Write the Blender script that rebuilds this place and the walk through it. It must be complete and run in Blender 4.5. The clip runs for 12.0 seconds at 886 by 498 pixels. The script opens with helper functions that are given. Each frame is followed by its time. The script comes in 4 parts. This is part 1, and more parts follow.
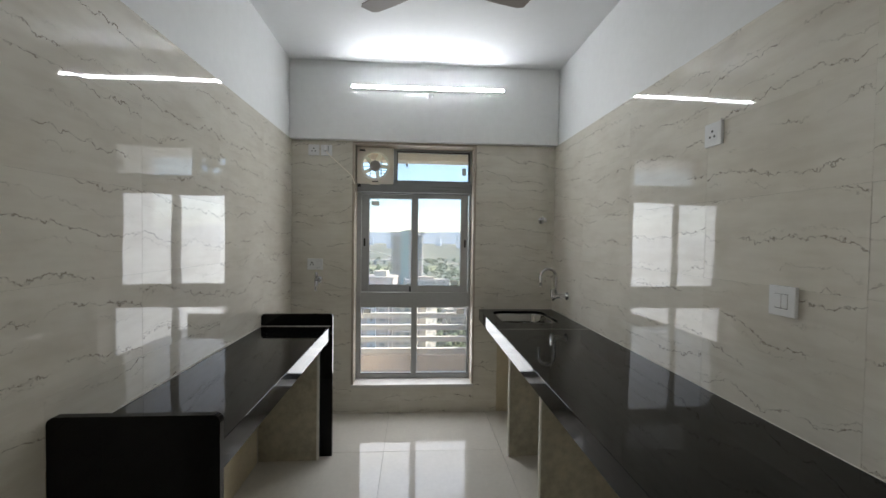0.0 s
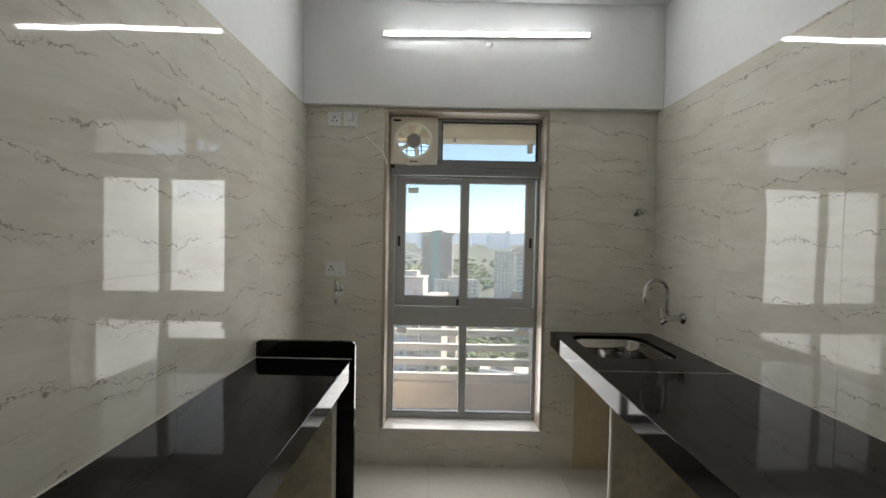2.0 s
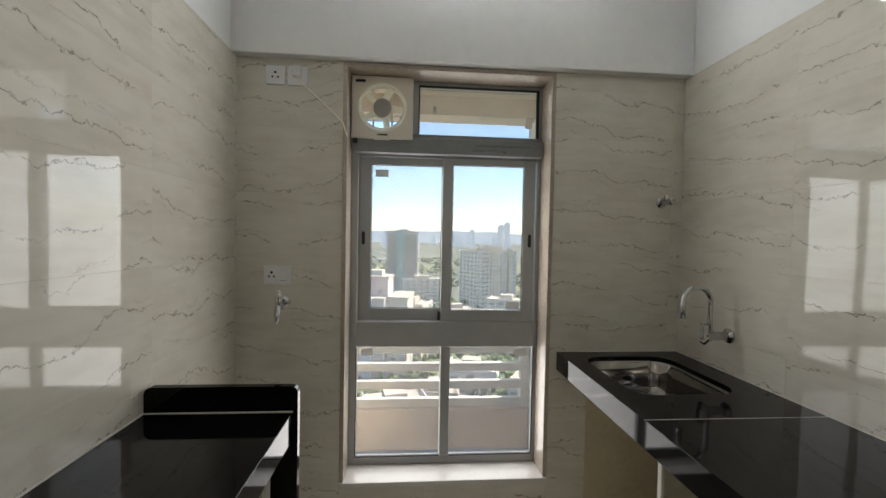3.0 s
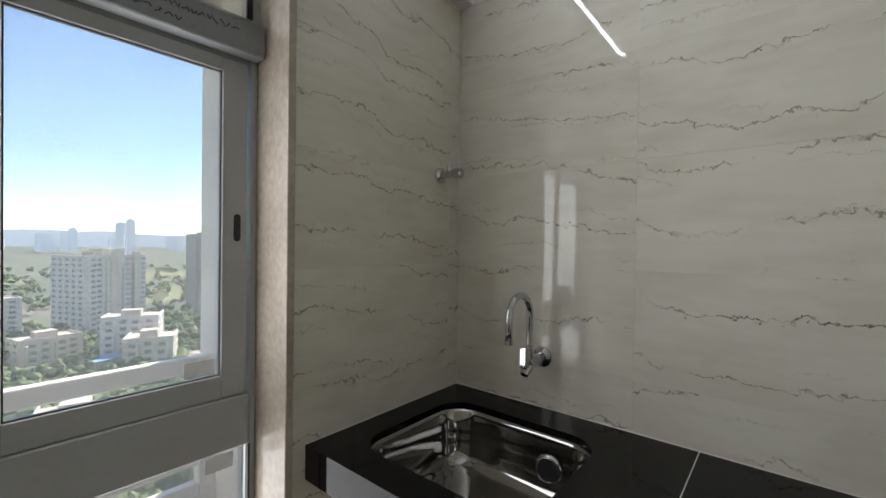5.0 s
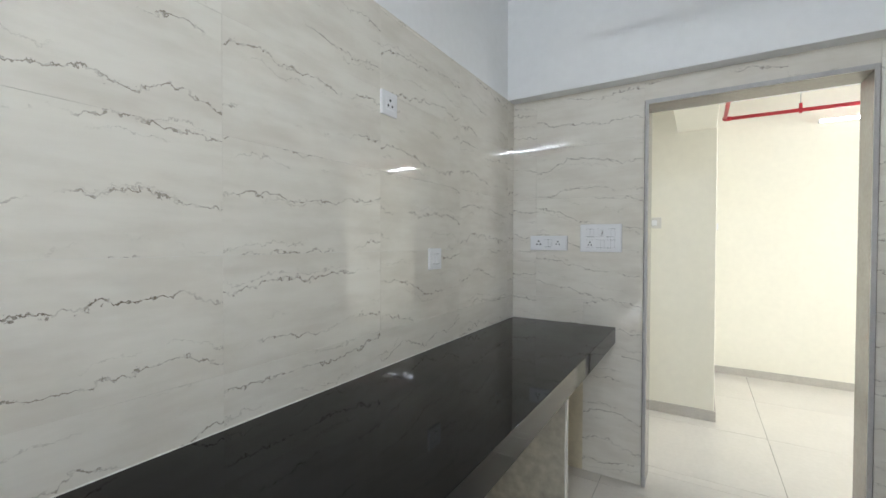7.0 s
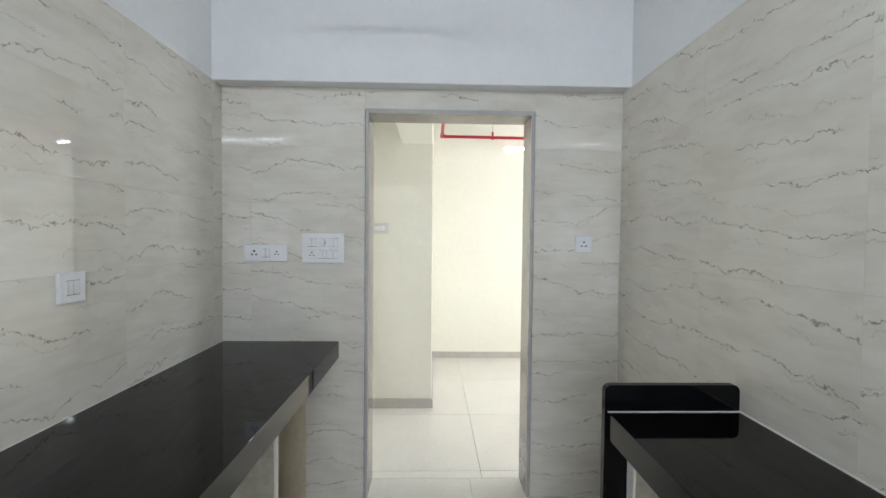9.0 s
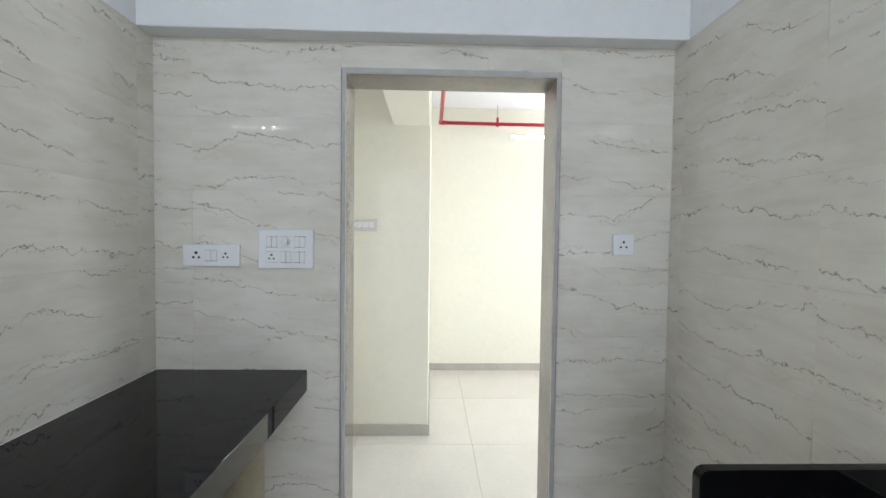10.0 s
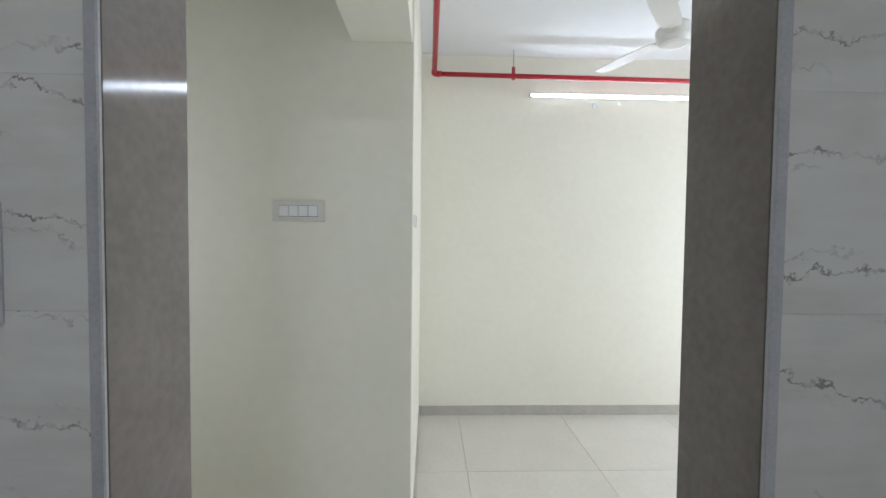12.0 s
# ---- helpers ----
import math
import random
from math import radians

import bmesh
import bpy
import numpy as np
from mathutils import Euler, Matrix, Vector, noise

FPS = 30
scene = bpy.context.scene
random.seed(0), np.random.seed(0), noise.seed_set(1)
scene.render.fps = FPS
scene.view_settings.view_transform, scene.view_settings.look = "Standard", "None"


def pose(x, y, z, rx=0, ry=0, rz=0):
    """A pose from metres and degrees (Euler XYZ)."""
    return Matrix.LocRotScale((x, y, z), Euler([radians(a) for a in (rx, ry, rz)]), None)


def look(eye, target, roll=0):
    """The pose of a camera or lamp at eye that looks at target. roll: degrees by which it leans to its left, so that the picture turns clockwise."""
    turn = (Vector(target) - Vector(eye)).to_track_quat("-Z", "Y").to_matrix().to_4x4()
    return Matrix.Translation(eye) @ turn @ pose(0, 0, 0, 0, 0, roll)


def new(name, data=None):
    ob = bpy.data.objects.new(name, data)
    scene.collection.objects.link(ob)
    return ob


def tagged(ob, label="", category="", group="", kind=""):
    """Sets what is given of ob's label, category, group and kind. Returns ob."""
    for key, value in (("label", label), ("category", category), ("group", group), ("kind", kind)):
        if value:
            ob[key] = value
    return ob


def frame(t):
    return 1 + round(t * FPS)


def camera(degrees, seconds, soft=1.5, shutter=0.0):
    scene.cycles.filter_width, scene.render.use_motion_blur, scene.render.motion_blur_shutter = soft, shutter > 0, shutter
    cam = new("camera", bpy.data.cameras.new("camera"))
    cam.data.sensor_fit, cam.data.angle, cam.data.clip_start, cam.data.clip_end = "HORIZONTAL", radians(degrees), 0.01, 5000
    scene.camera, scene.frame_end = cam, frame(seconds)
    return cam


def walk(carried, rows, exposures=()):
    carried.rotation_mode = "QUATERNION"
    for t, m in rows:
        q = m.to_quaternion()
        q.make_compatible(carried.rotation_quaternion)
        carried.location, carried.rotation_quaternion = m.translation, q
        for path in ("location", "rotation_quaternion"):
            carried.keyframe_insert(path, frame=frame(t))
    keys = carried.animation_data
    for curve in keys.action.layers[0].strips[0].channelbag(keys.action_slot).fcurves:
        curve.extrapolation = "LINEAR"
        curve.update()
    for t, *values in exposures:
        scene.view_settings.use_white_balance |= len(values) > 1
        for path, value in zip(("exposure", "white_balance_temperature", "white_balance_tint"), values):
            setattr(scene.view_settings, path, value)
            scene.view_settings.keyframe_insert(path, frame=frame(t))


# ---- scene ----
cam = camera(93.9, 12.0)
PATH = [
    (0, (0.209, 0.266, 1.444), (0.349, 2.261, 1.392), 0.8),
    (0.5, (0.196, 0.376, 1.443), (0.181, 2.376, 1.391), 0.9),
    (1, (0.129, 0.598, 1.439), (0.091, 2.597, 1.386), 1.0),
    (1.5, (0.1, 0.812, 1.429), (0.064, 2.811, 1.374), 1.0),
    (2, (0.086, 1.112, 1.424), (0.08, 3.112, 1.371), 1.1),
    (2.5, (0.028, 1.416, 1.411), (0.082, 3.415, 1.36), 1.1),
    (2.7, (0.023, 1.524, 1.413), (0.11, 3.522, 1.359), 1.1),
    (4.5, (0.105, 2.533, 1.372), (1.19, 4.212, 1.34), 0.9),
    (5, (0.174, 2.743, 1.366), (1.716, 4.016, 1.343), 0.8),
    (5.5, (0.221, 2.905, 1.343), (2.118, 3.538, 1.339), 0.7),
    (6, (0.28, 2.991, 1.304), (2.269, 2.786, 1.314), 0.2),
    (6.5, (0.326, 3.0, 1.308), (2.001, 1.908, 1.293), 0.1),
    (7, (0.355, 3.044, 1.337), (1.409, 1.344, 1.304), 0.2),
    (7.5, (0.347, 3.122, 1.379), (0.813, 1.178, 1.338), 0.2),
    (7.7, (0.317, 3.135, 1.4), (0.619, 1.159, 1.353), 0.6),
    (9.5, (0.251, 2.538, 1.43), (0.191, 0.539, 1.369), 0.6),
    (10, (0.242, 2.278, 1.427), (0.183, 0.28, 1.362), 0.7),
    (10.5, (0.206, 2.008, 1.435), (0.152, 0.01, 1.367), 0.7),
    (11, (0.193, 1.703, 1.438), (0.148, -0.295, 1.366), 0.4),
    (11.5, (0.198, 1.408, 1.421), (0.149, -0.589, 1.343), 0.6),
    (12, (0.182, 1.095, 1.406), (0.115, -0.903, 1.334), 0.6),
]
walk(cam, [(t, look(eye, target, roll)) for t, eye, target, roll in PATH],
     exposures=[(0, 2.28, 6380, 10), (1.0, 2.24, 6380, 10), (2.5, 2.15, 6850, 10), (4.5, 2.12, 6500, 10), (5.0, 2.15, 6450, 10), (5.5, 2.5, 6150, 10), (6.0, 3.05, 6100, 10),
                (6.5, 3.1, 6100, 10), (7.5, 2.95, 5950, 10), (9.5, 3.05, 5880, 10), (10.5, 3.05, 5720, 10), (11.5, 2.62, 5560, 10), (12, 2.22, 5620, 10)])


# ---- world and light ----
SUN = Vector((0.72, 0.50, 0.75)).normalized()
world = bpy.data.worlds.new("sky")
scene.world = world
world.use_nodes = True
wn = world.node_tree
sky = wn.nodes.new("ShaderNodeTexSky")
sky.sky_type = "NISHITA"
sky.sun_disc = False
sky.sun_elevation = math.asin(SUN.z)
sky.sun_rotation = math.atan2(SUN.x, SUN.y)
sky.dust_density = 0.05
sky.ozone_density = 3.0
wn.links.new(sky.outputs[0], wn.nodes["Background"].inputs[0])
wn.nodes["Background"].inputs[1].default_value = 0.062
sun = new("sun", bpy.data.lights.new("sun", "SUN"))
sun.data.energy, sun.data.angle, sun.data.color = 3.6, radians(0.5), (1.0, 0.94, 0.84)
sun.matrix_world = look(SUN * 50, (0, 0, 0))
TUBE = 19.0
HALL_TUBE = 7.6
# daylight in the openings of the kitchen window, pane by pane
for px, py, pz, w, h, power in ((0.006, 3.836, 1.408, 0.36, 0.735, 0.60), (0.424, 3.807, 1.408, 0.367, 0.742, 0.66),
                                (-0.022, 3.826, 0.565, 0.428, 0.564, 0.48), (0.46, 3.826, 0.565, 0.434, 0.564, 0.46), (0.365, 3.826, 2.05, 0.60, 0.22, 0.08)):
    pane_day = new("window_daylight", bpy.data.lights.new("window_daylight", "AREA"))
    pane_day.data.shape, pane_day.data.size, pane_day.data.size_y = "RECTANGLE", w, h
    pane_day.data.energy, pane_day.data.color = power, (0.98, 0.985, 1.0)
    pane_day.matrix_world = look((px, py, pz), (px, 2.0, pz))
# area lamp added in an unseen, walled-up opening at the hall's west end
day = new("hall_end_lamp", bpy.data.lights.new("hall_end_lamp", "AREA"))
day.data.shape, day.data.size, day.data.size_y = "RECTANGLE", 1.6, 1.9
day.data.energy, day.data.color = 9.5, (0.97, 0.98, 1.0)
day.matrix_world = look((-3.42, -0.75, 1.15), (0, -0.75, 1.15))
# lamp added inside a closed recess at the unseen east end, lighting the passage
day2 = new("passage_end_lamp", bpy.data.lights.new("passage_end_lamp", "AREA"))
day2.data.shape, day2.data.size, day2.data.size_y = "RECTANGLE", 0.76, 1.3
day2.data.energy, day2.data.color = 0.7, (0.97, 0.98, 1.0)
day2.matrix_world = look((1.78, -0.16, 1.45), (0, -0.16, 1.45))


# ---- materials ----
def mat(name, color, rough=0.5, metal=0.0, vary=0.0, scale=6.0, bump=0.0, bump_scale=60.0, coat=0.0, spread=0.0, spec=0.5):
    m = bpy.data.materials.new(name)
    m.use_nodes = True
    t = m.node_tree
    b = t.nodes["Principled BSDF"]
    b.inputs["Base Color"].default_value = (*color, 1)
    b.inputs["Roughness"].default_value = rough
    b.inputs["Metallic"].default_value = metal
    b.inputs["Coat Weight"].default_value = coat
    b.inputs["Specular IOR Level"].default_value = spec
    co = t.nodes.new("ShaderNodeTexCoord")
    if vary:
        n1 = t.nodes.new("ShaderNodeTexNoise")
        n1.inputs["Scale"].default_value, n1.inputs["Detail"].default_value = scale, 6
        n2 = t.nodes.new("ShaderNodeTexNoise")
        n2.inputs["Scale"].default_value, n2.inputs["Detail"].default_value = scale * 9, 4
        add = t.nodes.new("ShaderNodeMath")
        t.links.new(co.outputs["Object"], n1.inputs["Vector"])
        t.links.new(co.outputs["Object"], n2.inputs["Vector"])
        t.links.new(n1.outputs["Fac"], add.inputs[0])
        t.links.new(n2.outputs["Fac"], add.inputs[1])
        mr = t.nodes.new("ShaderNodeMapRange")
        mr.inputs["From Min"].default_value, mr.inputs["From Max"].default_value = 0.65, 1.35
        mr.inputs["To Min"].default_value, mr.inputs["To Max"].default_value = 1 - vary, 1 + vary
        t.links.new(add.outputs[0], mr.inputs["Value"])
        mul = t.nodes.new("ShaderNodeVectorMath")
        mul.operation = "SCALE"
        mul.inputs[0].default_value = color
        t.links.new(mr.outputs[0], mul.inputs["Scale"])
        out = mul.outputs[0]
        if spread:
            oi = t.nodes.new("ShaderNodeObjectInfo")
            m2 = t.nodes.new("ShaderNodeMapRange")
            m2.inputs["To Min"].default_value, m2.inputs["To Max"].default_value = 1 - spread, 1 + spread
            t.links.new(oi.outputs["Random"], m2.inputs["Value"])
            s2 = t.nodes.new("ShaderNodeVectorMath")
            s2.operation = "SCALE"
            t.links.new(out, s2.inputs[0])
            t.links.new(m2.outputs[0], s2.inputs["Scale"])
            out = s2.outputs[0]
        t.links.new(out, b.inputs["Base Color"])
        r = t.nodes.new("ShaderNodeMapRange")
        r.inputs["To Min"].default_value, r.inputs["To Max"].default_value = rough * 0.8, min(1, rough * 1.2)
        t.links.new(n2.outputs["Fac"], r.inputs["Value"])
        t.links.new(r.outputs[0], b.inputs["Roughness"])
    if bump:
        n3 = t.nodes.new("ShaderNodeTexNoise")
        n3.inputs["Scale"].default_value, n3.inputs["Detail"].default_value = bump_scale, 5
        t.links.new(co.outputs["Object"], n3.inputs["Vector"])
        bp = t.nodes.new("ShaderNodeBump")
        bp.inputs["Strength"].default_value, bp.inputs["Distance"].default_value = bump, 0.004
        t.links.new(n3.outputs["Fac"], bp.inputs["Height"])
        t.links.new(bp.outputs[0], b.inputs["Normal"])
    return m


def glow(name, color, strength, base=(0.8, 0.8, 0.8)):
    m = bpy.data.materials.new(name)
    m.use_nodes = True
    b = m.node_tree.nodes["Principled BSDF"]
    b.inputs["Base Color"].default_value = (*base, 1)
    b.inputs["Emission Color"].default_value = (*color, 1)
    b.inputs["Emission Strength"].default_value = strength
    return m


def dusty(m, color, low, high, scale):
    """Lay a thin light-scattering film over a material: milky plastic, or pane dust thickened into a haze veil."""
    t = m.node_tree
    out = t.nodes["Material Output"]
    film = t.nodes.new("ShaderNodeBsdfTranslucent")
    film.inputs["Color"].default_value = (*color, 1)
    co = t.nodes.new("ShaderNodeTexCoord")
    n = t.nodes.new("ShaderNodeTexNoise")
    n.inputs["Scale"].default_value, n.inputs["Detail"].default_value = scale, 5
    t.links.new(co.outputs["Object"], n.inputs["Vector"])
    r = t.nodes.new("ShaderNodeMapRange")
    for key, val in (("From Min", 0.3), ("From Max", 0.7), ("To Min", low), ("To Max", high)):
        r.inputs[key].default_value = val
    t.links.new(n.outputs["Fac"], r.inputs["Value"])
    mix = t.nodes.new("ShaderNodeMixShader")
    t.links.new(r.outputs[0], mix.inputs[0])
    t.links.new(t.nodes["Principled BSDF"].outputs[0], mix.inputs[1])
    t.links.new(film.outputs[0], mix.inputs[2])
    t.links.new(mix.outputs[0], out.inputs["Surface"])
    return m


def glass_mat():
    m = bpy.data.materials.new("window_glass")
    m.use_nodes = True
    b = m.node_tree.nodes["Principled BSDF"]
    b.inputs["Base Color"].default_value = (0.96, 0.98, 0.98, 1)
    b.inputs["Roughness"].default_value = 0.0
    b.inputs["IOR"].default_value = 1.45
    b.inputs["Transmission Weight"].default_value = 1.0
    # warm film veils the view: the city's haze put on the panes with their dust
    return dusty(m, (0.95, 0.87, 0.78), 0.20, 0.28, 5.0)


def marble_tile():
    """Polished cream wall tile with thin broken brown veins, shifted from tile to tile."""
    m = bpy.data.materials.new("marble_tile")
    m.use_nodes = True
    t = m.node_tree
    L = t.links.new
    b = t.nodes["Principled BSDF"]

    def math_node(op, a, c=None, clamp=False):
        n = t.nodes.new("ShaderNodeMath")
        n.operation, n.use_clamp = op, clamp
        for k, v in enumerate((a, c)):
            if v is None:
                continue
            if isinstance(v, (int, float)):
                n.inputs[k].default_value = v
            else:
                L(v, n.inputs[k])
        return n.outputs[0]

    def noise_node(vec, scale, detail=3, rough=0.5):
        n = t.nodes.new("ShaderNodeTexNoise")
        n.inputs["Scale"].default_value, n.inputs["Detail"].default_value = scale, detail
        n.inputs["Roughness"].default_value = rough
        L(vec, n.inputs["Vector"])
        return n.outputs["Fac"]

    def smooth(v, lo, hi, a=0.0, c=1.0):
        n = t.nodes.new("ShaderNodeMapRange")
        n.interpolation_type = "SMOOTHSTEP"
        for key, val in (("From Min", lo), ("From Max", hi), ("To Min", a), ("To Max", c)):
            n.inputs[key].default_value = val
        L(v, n.inputs["Value"])
        return n.outputs[0]

    co = t.nodes.new("ShaderNodeTexCoord").outputs["Object"]
    rnd = t.nodes.new("ShaderNodeObjectInfo").outputs["Random"]
    off = t.nodes.new("ShaderNodeCombineXYZ")
    L(math_node("MULTIPLY", rnd, 37.0), off.inputs[0])
    L(math_node("MULTIPLY", rnd, 91.0), off.inputs[1])
    L(math_node("MULTIPLY", rnd, 13.0), off.inputs[2])
    add = t.nodes.new("ShaderNodeVectorMath")
    L(co, add.inputs[0])
    L(off.outputs[0], add.inputs[1])
    p = add.outputs[0]
    sq = t.nodes.new("ShaderNodeVectorMath")
    sq.operation = "MULTIPLY"
    L(p, sq.inputs[0])
    sq.inputs[1].default_value = (1.0, 1.0, 0.35)
    q = sq.outputs[0]
    sep = t.nodes.new("ShaderNodeSeparateXYZ")
    L(co, sep.inputs[0])
    slow = noise_node(q, 2.6, 2)
    fine = noise_node(p, 26, 5, 0.65)
    slope = math_node("MULTIPLY", math_node("MULTIPLY", math_node("SUBTRACT", rnd, 0.42), sep.outputs[0]), 0.26)

    def vein(period, shift, wide, lo, hi):
        v = math_node("DIVIDE", math_node("ADD", sep.outputs[2], slope), period)
        v = math_node("ADD", v, math_node("MULTIPLY", slow, 1.15 * 0.2 / period))
        v = math_node("ADD", v, math_node("MULTIPLY", fine, 0.36 * 0.2 / period))
        v = math_node("ADD", v, math_node("MULTIPLY", rnd, shift))
        d = math_node("ABSOLUTE", math_node("SUBTRACT", math_node("FRACT", v), 0.5))
        line = smooth(d, wide * 0.35, wide, 1.0, 0.0)
        gate = smooth(noise_node(p, 5.5, 2), lo, hi)
        crumb = smooth(noise_node(p, 60, 2), 0.36, 0.58, 0.25, 1.0)
        return math_node("MULTIPLY", math_node("MULTIPLY", line, gate), crumb)

    a = vein(0.155, 17.3, 0.021, 0.33, 0.48)
    c = vein(0.115, 29.7, 0.020, 0.44, 0.60)
    veins = math_node("ADD", math_node("MULTIPLY", a, 0.70), math_node("MULTIPLY", c, 0.34), True)
    patch = t.nodes.new("ShaderNodeVectorMath")
    patch.operation = "MULTIPLY"
    L(p, patch.inputs[0])
    patch.inputs[1].default_value = (1.0, 1.0, 2.6)
    halo = math_node("MULTIPLY", smooth(noise_node(patch.outputs[0], 4.0, 5, 0.6), 0.36, 0.70), 0.55)
    streak = t.nodes.new("ShaderNodeVectorMath")
    streak.operation = "MULTIPLY"
    L(p, streak.inputs[0])
    streak.inputs[1].default_value = (1.0, 1.0, 9.0)
    wisp = math_node("MULTIPLY", smooth(noise_node(streak.outputs[0], 5, 5), 0.35, 0.7), 0.22)
    mix1 = t.nodes.new("ShaderNodeMix")
    mix1.data_type = "RGBA"
    mix1.inputs["A"].default_value = (0.735, 0.70, 0.62, 1)
    mix1.inputs["B"].default_value = (0.61, 0.565, 0.485, 1)
    L(math_node("ADD", halo, wisp, True), mix1.inputs["Factor"])
    mix2 = t.nodes.new("ShaderNodeMix")
    mix2.data_type = "RGBA"
    L(mix1.outputs["Result"], mix2.inputs["A"])
    mix2.inputs["B"].default_value = (0.15, 0.115, 0.08, 1)
    L(veins, mix2.inputs["Factor"])
    L(mix2.outputs["Result"], b.inputs["Base Color"])
    b.inputs["Roughness"].default_value = 0.03
    b.inputs["Specular IOR Level"].default_value = 0.5
    bp = t.nodes.new("ShaderNodeBump")
    bp.inputs["Strength"].default_value, bp.inputs["Distance"].default_value = 0.06, 0.004
    L(noise_node(p, 7, 1), bp.inputs["Height"])
    L(bp.outputs[0], b.inputs["Normal"])
    return m


M = {
    "tile": marble_tile(),
    "paint": mat("white_wall_paint", (0.80, 0.805, 0.80), 0.6, vary=0.03, scale=2.5, bump=0.08, bump_scale=90),
    "ceiling": mat("ceiling_paint", (0.80, 0.805, 0.81), 0.65, vary=0.02, scale=2, bump=0.06, bump_scale=80),
    "cream": mat("cream_wall_paint", (0.80, 0.77, 0.66), 0.5, vary=0.03, scale=2.2, bump=0.08, bump_scale=80),
    "plaster": mat("bare_cream_plaster", (0.60, 0.53, 0.38), 0.75, vary=0.10, scale=4, bump=0.2, bump_scale=50),
    "cement": mat("rough_cement", (0.42, 0.385, 0.30), 0.8, vary=0.30, scale=2.6, bump=0.4, bump_scale=35),
    "putty": mat("white_putty_edge", (0.72, 0.70, 0.64), 0.7, vary=0.08, scale=12, bump=0.3, bump_scale=60),
    "granite": mat("black_granite", (0.0035, 0.0035, 0.0038), 0.05, vary=0.35, scale=70, spec=0.2),
    "floor": mat("cream_vitrified_tile", (0.70, 0.665, 0.60), 0.07, vary=0.05, scale=4, spread=0.025),
    "grout": mat("beige_grout", (0.50, 0.47, 0.41), 0.8, vary=0.08, scale=30),
    "skirting": mat("grey_beige_skirting_tile", (0.47, 0.44, 0.39), 0.15, vary=0.10, scale=9),
    "jamb": mat("brown_grey_granite", (0.205, 0.178, 0.155), 0.09, vary=0.14, scale=7),
    "jamb_edge": mat("ground_granite_edge", (0.44, 0.425, 0.41), 0.4, vary=0.12, scale=20, bump=0.1),
    "reveal": mat("beige_marble_reveal", (0.45, 0.385, 0.32), 0.22, vary=0.20, scale=7),
    "sill": mat("pale_marble_sill", (0.68, 0.66, 0.63), 0.15, vary=0.06, scale=8),
    "alu": mat("grey_powder_coated_aluminium", (0.40, 0.41, 0.41), 0.38, vary=0.05, scale=9, bump=0.03, bump_scale=300),
    "alu_dark": mat("dirty_grey_aluminium", (0.25, 0.26, 0.265), 0.42, vary=0.12, scale=9),
    "seal": mat("black_rubber", (0.015, 0.015, 0.015), 0.6),
    "glass": glass_mat(),
    "paper": dusty(mat("torn_grey_label", (0.68, 0.66, 0.62), 0.8, vary=0.15, scale=60), (0.85, 0.8, 0.74), 0.7, 0.95, 40.0),
    "plastic": mat("white_plastic", (0.80, 0.80, 0.80), 0.22, vary=0.015, scale=20),
    "ivory": mat("ivory_plastic", (0.86, 0.80, 0.70), 0.3, vary=0.03, scale=20),
    "grey_plastic": mat("grey_plastic", (0.36, 0.34, 0.32), 0.4, vary=0.05, scale=20),
    # hall switch plate: the shade it sits in is put into this grey
    "plate_shade": mat("shade_grey_plastic", (0.64, 0.62, 0.57), 0.35, vary=0.03, scale=20),
    "hole": mat("dark_recess", (0.01, 0.01, 0.01), 0.7),
    "chrome": mat("chrome", (0.56, 0.56, 0.57), 0.05, 1.0, vary=0.02, scale=40),
    "steel": mat("stainless_steel", (0.36, 0.35, 0.335), 0.07, 1.0, vary=0.05, scale=25, bump=0.02, bump_scale=6),
    "tube": glow("tube_light", (0.92, 0.965, 1.0), TUBE),
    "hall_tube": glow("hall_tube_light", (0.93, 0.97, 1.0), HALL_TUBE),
    "red": mat("red_enamel_pipe", (0.42, 0.012, 0.022), 0.35, vary=0.12, scale=14),
    "balcony": mat("cream_exterior_paint", (0.78, 0.67, 0.58), 0.75, vary=0.12, scale=4, bump=0.2, bump_scale=40),
    "rail": mat("white_painted_rail", (0.78, 0.75, 0.71), 0.5, vary=0.05, scale=10),
    "outer_white": mat("white_exterior_paint", (0.74, 0.73, 0.72), 0.7, vary=0.06, scale=4),
    "ring": dusty(mat("clear_milky_ring", (0.9, 0.86, 0.78), 0.3), (0.98, 0.94, 0.86), 0.9, 0.97, 8.0),
    "fan": mat("white_enamel", (0.74, 0.72, 0.70), 0.3, vary=0.02, scale=20),
    "fan_brown": mat("brownish_fan_blade", (0.30, 0.27, 0.25), 0.35, vary=0.06, scale=15),
}


# ---- mesh helpers ----
def part(name, bm, material, parent=None, label="", at=None, smooth=False):
    me = bpy.data.meshes.new(name)
    bm.normal_update()
    bm.to_mesh(me)
    bm.free()
    for m in material if isinstance(material, (list, tuple)) else [material]:
        me.materials.append(m)
    if smooth:
        for f in me.polygons:
            f.use_smooth = True
    ob = new(name, me)
    if parent is not None:
        ob.parent = parent
    if at is not None:
        ob.matrix_basis = at
    if label:
        ob["label"] = label
    return ob


def thing(name, m, label, category, group="", kind=""):
    ob = new(name)
    ob.matrix_basis = m
    return tagged(ob, label, category, group, kind)


